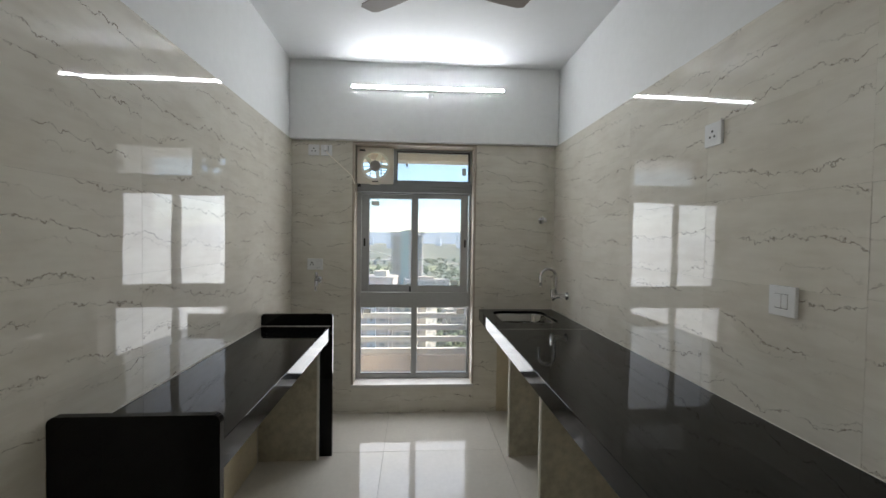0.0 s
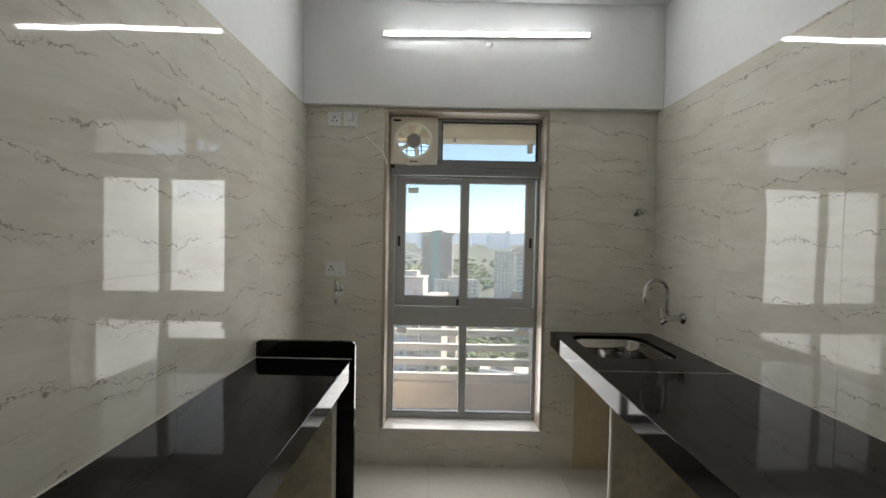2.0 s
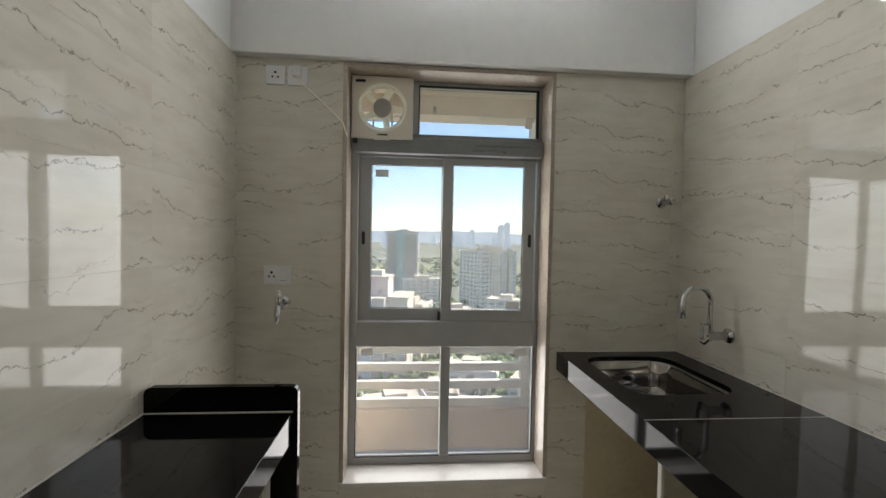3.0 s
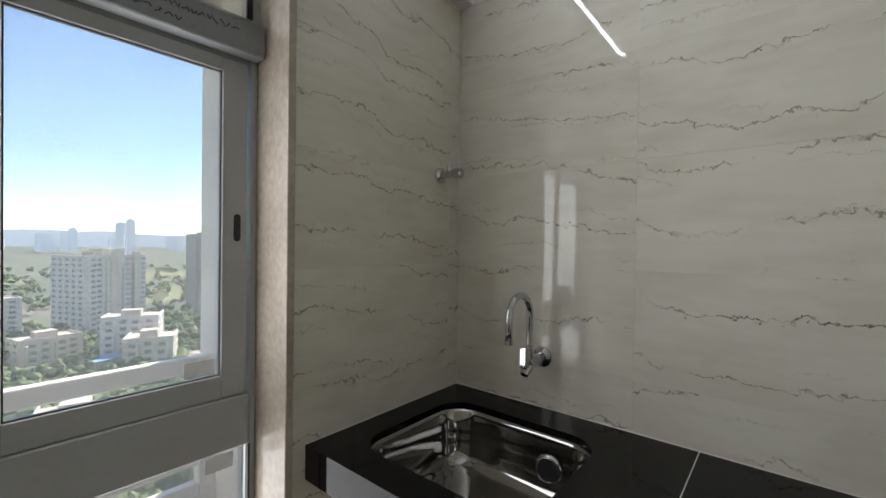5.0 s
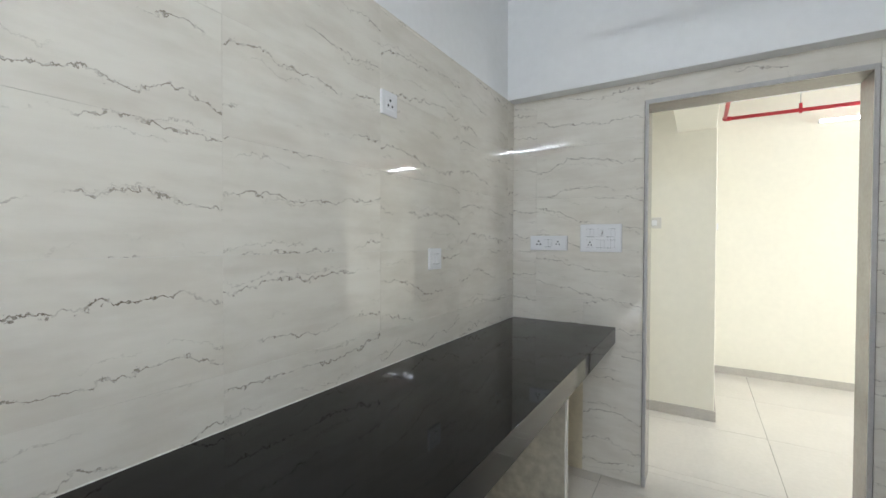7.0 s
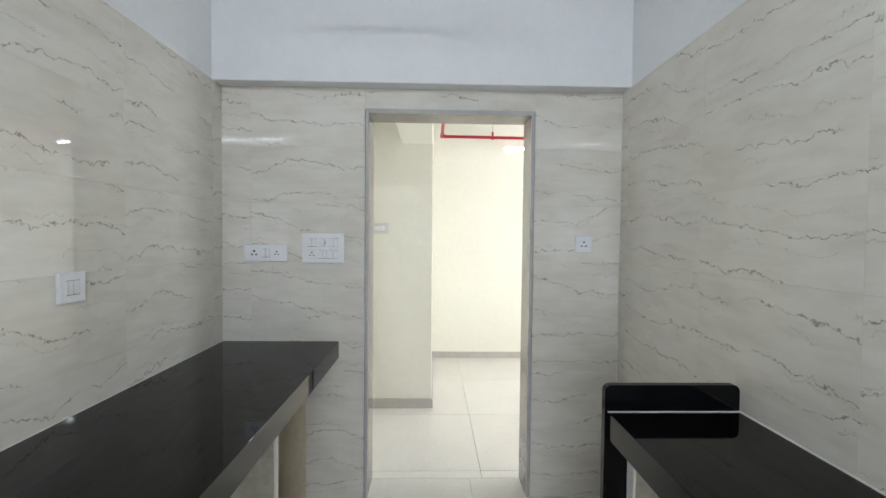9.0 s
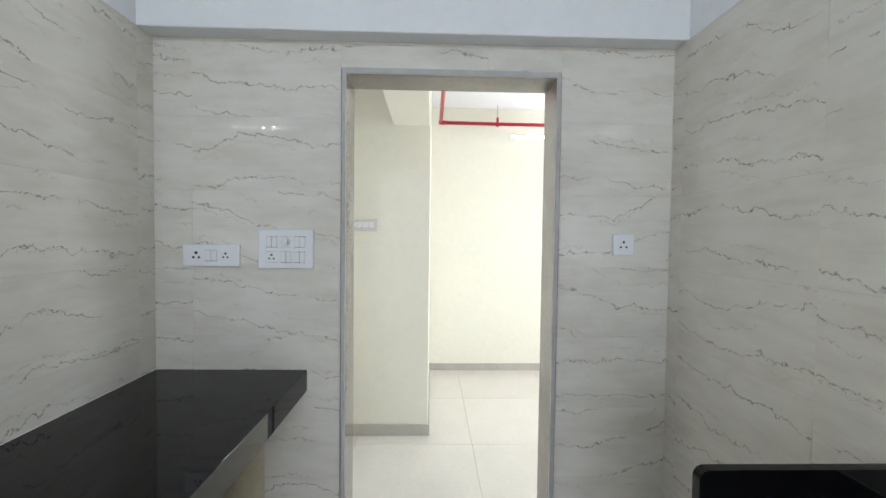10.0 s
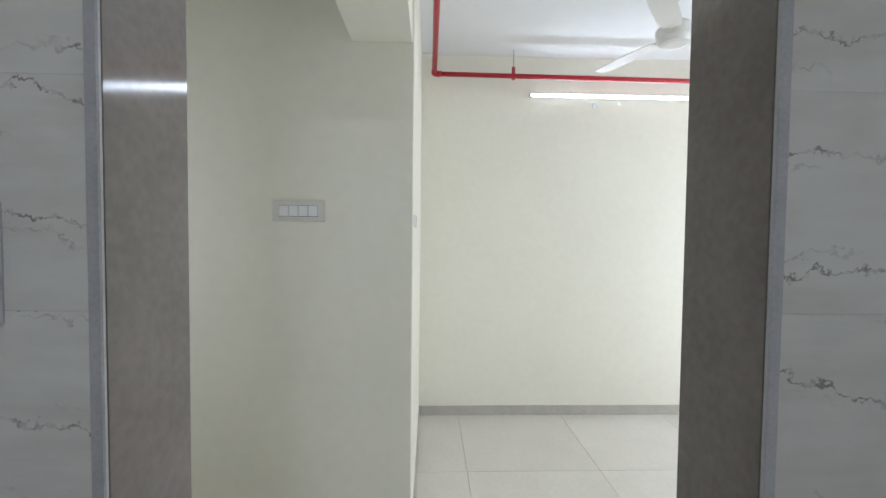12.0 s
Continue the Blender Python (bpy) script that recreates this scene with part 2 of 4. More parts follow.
def box(lo, hi, bevel=0.0, seg=1, bm=None):
    """A box between two corners, with rounded edges."""
    b = bmesh.new()
    vs = [b.verts.new((x, y, z)) for x in (lo[0], hi[0]) for y in (lo[1], hi[1]) for z in (lo[2], hi[2])]
    for q in ((0, 1, 3, 2), (4, 6, 7, 5), (0, 4, 5, 1), (2, 3, 7, 6), (0, 2, 6, 4), (1, 5, 7, 3)):
        b.faces.new([vs[k] for k in q])
    bmesh.ops.recalc_face_normals(b, faces=b.faces)
    if bevel:
        bmesh.ops.bevel(b, geom=list(b.edges), offset=bevel, segments=seg, affect="EDGES", profile=0.5)
    if bm is None:
        return b
    me = bpy.data.meshes.new("tmp")
    b.to_mesh(me)
    b.free()
    bm.from_mesh(me)
    bpy.data.meshes.remove(me)
    return bm


def boxes(*pairs, bevel=0.0):
    bm = bmesh.new()
    for lo, hi in pairs:
        box(lo, hi, bevel, 1, bm)
    return bm


def rod(points, radius, n=14, bm=None, cap=True):
    """A round bar swept along points; radius may be one number or one for each point."""
    bm = bm or bmesh.new()
    pts = [Vector(p) for p in points]
    rad = radius if isinstance(radius, (list, tuple)) else [radius] * len(pts)
    rings = []
    up = None
    for k, p in enumerate(pts):
        d = (pts[min(k + 1, len(pts) - 1)] - pts[max(k - 1, 0)]).normalized()
        if up is None:
            up = Vector((0, 0, 1)) if abs(d.z) < 0.9 else Vector((1, 0, 0))
        side = d.cross(up).normalized()
        up = side.cross(d).normalized()
        rings.append([bm.verts.new(p + rad[k] * (side * math.cos(2 * math.pi * j / n) + up * math.sin(2 * math.pi * j / n))) for j in range(n)])
    for a, b in zip(rings, rings[1:]):
        for j in range(n):
            bm.faces.new((a[j], a[(j + 1) % n], b[(j + 1) % n], b[j]))
    if cap:
        bm.faces.new(rings[0])
        bm.faces.new(rings[-1][::-1])
    bmesh.ops.recalc_face_normals(bm, faces=bm.faces)
    return bm


def rounded(x0, y0, x1, y1, r, n=6):
    """Corner points of a rounded rectangle."""
    out = []
    for cx, cy, a0 in ((x1 - r, y1 - r, 0), (x0 + r, y1 - r, 90), (x0 + r, y0 + r, 180), (x1 - r, y0 + r, 270)):
        for k in range(n + 1):
            a = radians(a0 + 90 * k / n)
            out.append((cx + r * math.cos(a), cy + r * math.sin(a)))
    return out


def loft(loops, cap_first=False, cap_last=False):
    bm = bmesh.new()
    rings = [[bm.verts.new(p) for p in lp] for lp in loops]
    n = len(rings[0])
    for a, b in zip(rings, rings[1:]):
        for j in range(n):
            bm.faces.new((a[j], a[(j + 1) % n], b[(j + 1) % n], b[j]))
    if cap_first:
        bm.faces.new(rings[0][::-1])
    if cap_last:
        bm.faces.new(rings[-1])
    bmesh.ops.recalc_face_normals(bm, faces=bm.faces)
    return bm


# ---- the plan ----
X0, X1, Y0, Y1 = -0.77, 1.372, 0.55, 3.66       # tiled faces of the kitchen
CEIL, SOFFIT = 2.83, 2.215
DX0, DX1, DTOP, DBACK = -0.274, 0.595, 2.085, 0.374   # doorway
WX0, WX1, WZ0, WZ1 = -0.272, 0.694, 0.240, 2.190      # window opening
TH = 0.008                                      # tile thickness
G = 0.002
HX0, HX1, HY0, HCEIL = -3.4, 1.75, -2.08, 2.76   # hall


def structure(name, bm, material, label, category="wall"):
    return tagged(part(name, bm, material), label, category, kind="structure")


bx0, bx1, by0, by1 = X0 - TH, X1 + TH, Y0 - TH, Y1 + TH
wall_west = structure("wall_west", box((bx0 - 0.15, by0, 0), (bx0, by1, CEIL)), M["paint"], "white painted wall above polished marble-look tiles")
wall_east = structure("wall_east", box((bx1, by0, 0), (bx1 + 0.15, by1, CEIL)), M["paint"], "white painted wall above polished marble-look tiles")
wall_north = structure("wall_north", boxes(
    ((bx0 - 0.15, by1, -0.12), (WX0 - 0.02, 3.87, CEIL)), ((WX1 + 0.02, by1, -0.12), (bx1 + 0.15, 3.87, CEIL)),
    ((WX0 - 0.02, by1, -0.12), (WX1 + 0.02, 3.87, WZ0 - 0.02)), ((WX0 - 0.02, by1, WZ1 + 0.02), (WX1 + 0.02, 3.87, CEIL))),
    M["plaster"], "plastered outer wall with a tall window, tiled inside")
wall_south = structure("wall_south", boxes(
    ((HX0, DBACK, 0), (DX0 - 0.02, by0, 2.95)), ((DX1 + 0.02, DBACK, 0), (HX1, by0, 2.95)), ((DX0 - 0.02, DBACK, DTOP + 0.02), (DX1 + 0.02, by0, 2.95))),
    M["cream"], "partition wall with an open doorway, cream painted on the hall side")
beam_north = structure("beam_north", box((bx0, 3.610, SOFFIT), (bx1, by1 - 0.001, CEIL), 0.003), M["paint"], "white painted concrete beam above the window", "beam")
beam_south = structure("beam_south", box((bx0, by0 + 0.001, SOFFIT), (bx1, 0.637, CEIL), 0.003), M["paint"], "white painted concrete beam above the doorway", "beam")
ceiling = structure("ceiling", box((bx0 - 0.15, DBACK + 0.2, CEIL), (bx1 + 0.15, 3.87, CEIL + 0.12)), M["ceiling"], "flat white painted kitchen ceiling", "ceiling")
floor_slab = structure("floor", box((HX0 - 0.2, HY0 - 0.2, -0.15), (HX1 + 0.2, 3.87, -0.006)), M["grout"], "cream polished vitrified floor tiles with thin joints", "floor")

# hall beyond the doorway
COLX = 0.250
hall_ceiling = structure("ceiling_hall", box((HX0, HY0, HCEIL), (HX1, DBACK, HCEIL + 0.12)), M["ceiling"], "flat white painted hall ceiling", "ceiling")
wall_hall_far = structure("wall_hall_south", box((HX0, HY0 - 0.15, 0), (COLX, HY0, HCEIL + 0.1)), M["cream"], "cream painted hall wall with a tube light")
wall_hall_west = structure("wall_hall_west", boxes(((HX0 - 0.15, HY0 - 0.15, 0), (HX0, -1.57, HCEIL + 0.19)), ((HX0 - 0.15, 0.07, 0), (HX0, by0, HCEIL + 0.19)), ((HX0 - 0.15, -1.57, 0), (HX0, 0.07, 0.18)), ((HX0 - 0.15, -1.57, 2.12), (HX0, 0.07, HCEIL + 0.19)), ((HX0 - 0.2, HY0 - 0.15, 0), (HX0 - 0.15, by0, HCEIL + 0.19))), M["cream"], "cream painted end wall of the hall")
wall_hall_east = structure("wall_hall_east", boxes(((HX1, -0.64, 0), (HX1 + 0.15, -0.55, HCEIL + 0.19)), ((HX1, 0.23, 0), (HX1 + 0.15, by0, HCEIL + 0.19)), ((HX1, -0.55, 0), (HX1 + 0.15, 0.23, 0.78)), ((HX1, -0.55, 2.12), (HX1 + 0.15, 0.23, HCEIL + 0.19)), ((HX1 + 0.15, -0.64, 0), (HX1 + 0.2, by0, HCEIL + 0.19))), M["cream"], "cream painted end wall of the hall")
wall_hall_block = structure("wall_hall_block", box((COLX, HY0 - 0.15, 0), (HX1 + 0.15, -0.64, HCEIL + 0.1), 0.004), M["cream"], "cream painted projecting wall corner")
beam_hall = structure("beam_hall", box((COLX + 0.008, -0.641, 2.19), (0.508, DBACK + 0.001, HCEIL + 0.001), 0.003), M["cream"], "cream painted beam crossing the passage", "beam")
skirt = structure("baseboard", boxes(((HX0, HY0, 0), (COLX - 0.001, HY0 + 0.012, 0.072)), ((COLX - 0.012, HY0 + 0.012, 0), (COLX, -0.628, 0.08)),
                  ((COLX, -0.64, 0), (HX1, -0.628, 0.08)), bevel=0.002), M["skirting"], "grey beige tile skirting along the hall walls", "baseboard")

# plaster left bare under the worktops
structure("trim_plaster_east", box((X1 - 0.001, Y0, 0), (bx1, Y1, 0.82)), M["plaster"], "bare cream plaster under the worktop", "wall")
structure("trim_plaster_west", box((bx0, 1.44, 0), (X0 + 0.001, 2.93, 0.82)), M["plaster"], "bare cream plaster under the worktop", "wall")
structure("trim_plaster_south", box((0.93, by0, 0), (X1, Y0, 0.80)), M["plaster"], "bare cream plaster under the worktop", "wall")


# ---- doorway lining ----
door_lining = thing("door_frame", pose(0, 0, 0), "brown-grey polished granite lining of an open doorway", "door frame", kind="structure")
part("jamb", box((DX1, DBACK - 0.006, 0), (DX1 + 0.02, Y0 + 0.004, DTOP), 0.002), M["jamb"], door_lining)
part("jamb", box((DX0 - 0.02, DBACK - 0.006, 0), (DX0, Y0 + 0.004, DTOP), 0.002), M["jamb"], door_lining)
part("head", box((DX0 - 0.02, DBACK - 0.006, DTOP), (DX1 + 0.02, Y0 + 0.004, DTOP + 0.02), 0.002), M["jamb"], door_lining)
part("edge_strip", box((DX1 - 0.001, Y0 + 0.004, 0), (DX1 + 0.017, Y0 + 0.012, DTOP + 0.022), 0.002), M["jamb_edge"], door_lining, "pale ground stone edge")
part("edge_strip", box((DX0 - 0.017, Y0 + 0.004, 0), (DX0 + 0.001, Y0 + 0.012, DTOP + 0.022), 0.002), M["jamb_edge"], door_lining, "pale ground stone edge")
part("edge_strip", box((DX0 + 0.001, Y0 + 0.004, DTOP - 0.001), (DX1 - 0.001, Y0 + 0.012, DTOP + 0.022), 0.002), M["jamb_edge"], door_lining, "pale ground stone edge")


# ---- window ----
FY = 3.800   # inner face of the fixed frame
lining = thing("window_lining", pose(0, 0, 0), "beige marble lining and pale sill of the window recess", "window lining", kind="structure")
part("side_lining", box((WX0 - 0.02, Y1 - 0.010, WZ0), (WX0, 3.87, WZ1), 0.002), M["reveal"], lining)
part("side_lining", box((WX1, Y1 - 0.010, WZ0), (WX1 + 0.02, 3.87, WZ1), 0.002), M["reveal"], lining)
part("head_lining", box((WX0 - 0.02, Y1 - 0.010, WZ1), (WX1 + 0.02, 3.87, WZ1 + 0.02), 0.002), M["reveal"], lining)
part("window_sill", box((WX0 - 0.02, Y1 - 0.018, WZ0 - 0.025), (WX1 + 0.02, 3.90, WZ0), 0.004, 2), M["sill"], lining, "pale marble sill")

window = thing("window_1", pose(0, 0, 0), "grey aluminium window with sliding sashes above fixed panes", "window", kind="structure")
AL = M["alu"]
fy1 = 3.862
part("frame_side", box((WX0, FY, WZ0), (-0.237, fy1, WZ1), 0.002), AL, window)
part("frame_side", box((0.677, FY, WZ0), (WX1, fy1, WZ1), 0.002), AL, window)
part("frame_bottom", box((-0.237, FY, WZ0), (0.677, fy1, 0.282), 0.002), AL, window)
part("frame_top", box((-0.237, FY, 2.168), (0.677, fy1, WZ1), 0.002), AL, window)
part("mid_rail", box((-0.237, FY - 0.004, 0.848), (0.677, fy1, 0.978), 0.003), AL, window)
part("transom", boxes(((-0.265, FY - 0.045, 1.822), (0.690, FY - 0.001, 1.902)), ((-0.237, FY, 1.81), (0.677, fy1, 1.93)), bevel=0.003), M["alu_dark"], window, "dirty grey transom with pencilled marks")
part("mullion", box((0.192, FY, 0.282), (0.242, fy1, 0.848), 0.002), AL, window)
part("mullion", box((0.03, FY, 1.93), (0.058, fy1, 2.168), 0.002), AL, window)
part("glazing_bead", boxes(((0.058, FY - 0.006, 1.928), (0.064, FY, 2.17)), ((0.662, FY - 0.006, 1.928), (0.677, FY, 2.17)), ((0.058, FY - 0.006, 2.162), (0.677, FY, 2.172))), M["seal"], window)
part("glazing_seal", boxes(((0.674, FY - 0.004, 0.284), (0.679, FY + 0.01, 0.846)), ((-0.239, FY - 0.004, 0.284), (-0.235, FY + 0.01, 0.846)),
                           ((-0.237, FY - 0.003, 0.280), (0.192, FY + 0.01, 0.285)), ((0.242, FY - 0.003, 0.280), (0.677, FY + 0.01, 0.285))), M["seal"], window)


def sash(x0, x1, z0, z1, gx0, gx1, gz0, gz1, y, grip_x):
    s = part("sash", boxes(((x0, y, z0), (gx0, y + 0.026, z1)), ((gx1, y, z0), (x1, y + 0.026, z1)),
                           ((gx0, y, z0), (gx1, y + 0.026, gz0)), ((gx0, y, gz1), (gx1, y + 0.026, z1)), bevel=0.002), AL, window, "sliding sash")
    p = part("pane", box((gx0 - 0.004, y + 0.010, gz0 - 0.004), (gx1 + 0.004, y + 0.015, gz1 + 0.004)), M["glass"], s)
    p.visible_shadow = False
    part("seal", boxes(((gx0, y + 0.004, gz0), (gx0 + 0.003, y + 0.009, gz1)), ((gx1 - 0.003, y + 0.004, gz0), (gx1, y + 0.009, gz1)),
                       ((gx0, y + 0.004, gz0), (gx1, y + 0.009, gz0 + 0.003)), ((gx0, y + 0.004, gz1 - 0.003), (gx1, y + 0.009, gz1))), M["seal"], s)
    loop = rounded(grip_x - 0.008, -0.034, grip_x + 0.008, 0.034, 0.0078)
    part("recessed_grip", loft([[(a, y + 0.002, 1.40 + c) for a, c in loop], [(a, y - 0.003, 1.40 + c) for a, c in loop]], True, True), M["seal"], s, "black recessed finger grip")
    return s


sash(-0.236, 0.206, 0.980, 1.815, -0.174, 0.187, 1.040, 1.775, FY + 0.030, -0.212)
sash(0.187, 0.669, 0.980, 1.820, 0.240, 0.608, 1.037, 1.780, FY + 0.001, 0.644)
for gx0, gx1, gz0, gz1 in ((-0.237, 0.192, 0.282, 0.848), (0.242, 0.677, 0.282, 0.848), (0.058, 0.677, 1.93, 2.168)):
    g = part("pane", box((gx0 - 0.002, FY + 0.030, gz0 - 0.002), (gx1 + 0.002, FY + 0.035, gz1 + 0.002)), M["glass"], window)
    g.visible_shadow = False
part("sash_stop", box((0.172, FY - 0.004, 0.985), (0.186, FY + 0.020, 1.03), 0.002), M["seal"], window)
for lx, lz, w, h, ly in ((-0.155, 1.715, 0.065, 0.036, FY + 0.036), (-0.215, 0.795, 0.06, 0.035, FY + 0.026), (0.585, 0.79, 0.065, 0.038, FY + 0.026), (0.615, 1.985, 0.034, 0.06, FY + 0.026), (0.53, 1.045, 0.065, 0.035, FY + 0.008)):
    part("label_remnant", box((lx, ly, lz), (lx + w, ly + 0.0015, lz + h)), M["paper"], window, "torn paper label on the glass")
part("stain_mark", box((0.132, FY + 0.026, 2.048), (0.148, FY + 0.0275, 2.080), 0.004), M["alu_dark"], window, "small dark stain on the upper pane")
scribble = random.Random(12)
for row, (x0, x1, z0) in enumerate(((0.34, 0.62, 1.872), (0.33, 0.50, 1.846))):
    x = x0
    while x < x1:
        w = scribble.uniform(0.008, 0.020)
        stroke = [(x + w * c, FY - 0.0452, z0 + scribble.uniform(-0.007, 0.007)) for c in (0, 0.3, 0.55, 0.8, 1.0)]
        part("pencil_mark", rod(stroke, 0.0011, 5), M["hole"], window)
        x += w + scribble.uniform(0.001, 0.008)



# ---- worktops ----
def worktop_east():
    w = thing("worktop", pose(1.06, 2.1, 0.86), "long polished black granite worktop with a deep front edge", "worktop")
    x0, x1, y0, y1 = 0.753 - 1.06, X1 - 1.06, Y0 - 2.1, Y1 - 2.1
    jy = 2.897 - 2.1
    part("slab", box((x0, y0 + 0.001, -0.02), (x1 - 0.001, jy - 0.001, 0), 0.0012), M["granite"], w)
    # slab with a rounded cut-out for the sink
    hole = rounded(0.840 - 1.06, 3.095 - 2.1, 1.250 - 1.06, 3.570 - 2.1, 0.085)
    n = len(hole)
    cx, cy = 1.045 - 1.06, 3.3325 - 2.1
    lo, hi = (x0, jy + 0.001), (x1 - 0.001, y1 - 0.001)

    def edge(p):
        dx, dy = p[0] - cx, p[1] - cy
        s = min(((hi[0] - cx) / dx if dx > 1e-6 else (lo[0] - cx) / dx if dx < -1e-6 else 1e9),
                ((hi[1] - cy) / dy if dy > 1e-6 else (lo[1] - cy) / dy if dy < -1e-6 else 1e9))
        return (cx + s * dx, cy + s * dy)

    outer = [edge(p) for p in hole]
    corners = [(hi[0], hi[1]), (lo[0], hi[1]), (lo[0], lo[1]), (hi[0], lo[1])]
    for c in corners:
        k = min(range(n), key=lambda j: (outer[j][0] - c[0]) ** 2 + (outer[j][1] - c[1]) ** 2)
        outer[k] = c
    part("slab", loft([[(a, b, -0.02) for a, b in outer], [(a, b, 0) for a, b in outer], [(a, b, 0) for a, b in hole], [(a, b, -0.02) for a, b in hole], [(a, b, -0.02) for a, b in outer]]), M["granite"], w)
    part("seam", box((x0 + 0.002, jy - 0.0009, -0.012), (x1 - 0.001, jy + 0.0009, 0.0005)), M["putty"], w, "pale filled joint")
    part("front_edge", box((x0 + 0.0001, y0 + 0.001, -0.088), (x0 + 0.018, y1 - 0.001, -0.0188), 0.0003), M["granite"], w)
    part("sealant", boxes(((x1 - 0.003, y0, -0.001), (x1 + 0.001, y1, 0.002)), ((x0, y1 - 0.003, -0.001), (x1, y1 + 0.001, 0.002)), bevel=0.001), M["putty"], w, "thin white sealant line")
    return w


worktop_east()


def pier(x0, x1, y0, y1, edge_x, group):
    p = thing("support_pier", pose((x0 + x1) / 2, (y0 + y1) / 2, 0), "rough cement support pier with a white edge under the worktop", "support pier", group)
    cx, cy = (x0 + x1) / 2, (y0 + y1) / 2
    part("body", box((x0 - cx, y0 - cy, 0), (x1 - cx, y1 - cy, 0.772), 0.003), M["cement"], p)
    part("edge_strip", box((edge_x - cx - 0.004, y0 - cy + 0.001, 0), (edge_x - cx + 0.006, y1 - cy - 0.001, 0.772), 0.002), M["putty"], p, "white putty edge")


for py in (2.945, 2.27, 1.17):
    pier(0.856, X1 - 0.002, py, py + 0.024, 0.852, "piers under the worktop")


def worktop_west():
    w = thing("worktop", pose(-0.54, 2.18, 0.86), "short polished black granite worktop between two upright slabs", "worktop")
    x0, x1, y0, y1 = X0 + 0.001 + 0.54, -0.328 + 0.54, 1.4575 - 2.18, 2.994 - 2.18
    part("slab", box((x0, y0, -0.02), (x1, y1, 0), 0.0012), M["granite"], w)
    part("front_edge", box((x1 - 0.018, y0, -0.085), (x1 - 0.0001, y1, -0.0188), 0.0003), M["granite"], w)
    part("sealant", boxes(((x0 - 0.001, y0, -0.001), (x0 + 0.004, y1, 0.004)), ((x0, y0 - 0.001, -0.001), (x1, y0 + 0.004, 0.003)), ((x0, y1 - 0.004, -0.001), (x1, y1 + 0.001, 0.003)), bevel=0.001), M["putty"], w, "thin white sealant line")


worktop_west()


def upright(y, right, top, label):
    loop = rounded(X0 + 0.001, -0.2, right, top, 0.022)
    loop = [(a, max(c, 0.0)) for a, c in loop]
    return tagged(part("upright_slab", loft([[(a, y, c) for a, c in loop], [(a, y + 0.024, c) for a, c in loop]], True, True), M["granite"]), label, "granite slab", "upright slabs of the worktop")


upright(1.432, -0.318, 0.949, "upright black granite end slab with rounded top corners")
upright(2.995, -0.314, 0.940, "upright black granite end slab with rounded top corners")
pier(X0 + 0.004, -0.40, 2.943, 2.993, -0.40, "piers under the worktop")
pier(X0 + 0.004, -0.40, 1.459, 1.505, -0.40, "piers under the worktop")


# ---- sink and taps ----
def sink():
    s = thing("kitchen_sink", pose(1.045, 3.3325, 0.86), "stainless steel undermounted kitchen sink bowl", "sink")
    loops = []
    for inset, z, r in ((-0.012, -0.0205, 0.09), (0.0, -0.0215, 0.085), (0.004, -0.03, 0.083), (0.010, -0.12, 0.078), (0.018, -0.165, 0.07), (0.035, -0.182, 0.06), (0.06, -0.188, 0.05), (0.14, -0.191, 0.03), (0.19, -0.192, 0.01)):
        loops.append([(a, b, z) for a, b in rounded(-0.205 + inset, -0.2375 + inset, 0.205 - inset, 0.2375 - inset, r)])
    bowl = part("bowl", loft(loops, cap_last=True), M["steel"], s, smooth=True)
    m = bowl.modifiers.new("wall", "SOLIDIFY")
    m.thickness, m.offset = 0.0015, -1
    ring = [[(0.02 + r * math.cos(a), -0.12 + r * math.sin(a), z) for a in [2 * math.pi * k / 24 for k in range(24)]] for r, z in ((0.058, -0.1905), (0.054, -0.186), (0.043, -0.186), (0.038, -0.191))]
    part("drain_ring", loft(ring), M["chrome"], s, smooth=True)
    over = [[(0.186 + dx, -0.10 + q * math.cos(a), -0.11 + q * math.sin(a)) for a in [2 * math.pi * k / 24 for k in range(24)]] for q, dx in ((0.042, 0.006), (0.040, 0.0), (0.032, -0.001), (0.029, 0.005))]
    part("overflow_ring", loft(over), M["chrome"], s, smooth=True)
    part("overflow", rod([(0.196, -0.10, -0.11), (0.184, -0.10, -0.11)], 0.031, 20), M["hole"], s, "dark overflow opening")
    part("strainer", rod([(0.02, -0.12, -0.1915), (0.02, -0.12, -0.187), (0.02, -0.12, -0.184)], [0.040, 0.036, 0.012], 20), M["hole"], s, "dark drain strainer")
    part("bottle_trap", rod([(0.06, -0.10, -0.24), (0.06, -0.10, -0.26), (0.06, -0.10, -0.40), (0.06, -0.10, -0.42)], [0.02, 0.034, 0.034, 0.024], 16), M["seal"], s, "black bottle trap")
    part("waste_pipe", rod([(0.02, -0.12, -0.195), (0.01, -0.12, -0.23), (0.05, -0.105, -0.25), (0.06, -0.10, -0.27)], 0.022), M["seal"], s, "black waste pipe")


sink()


def arc(c, r, a0, a1, n, u, v):
    return [Vector(c) + r * (math.cos(radians(a0 + (a1 - a0) * k / n)) * Vector(u) + math.sin(radians(a0 + (a1 - a0) * k / n)) * Vector(v)) for k in range(n + 1)]


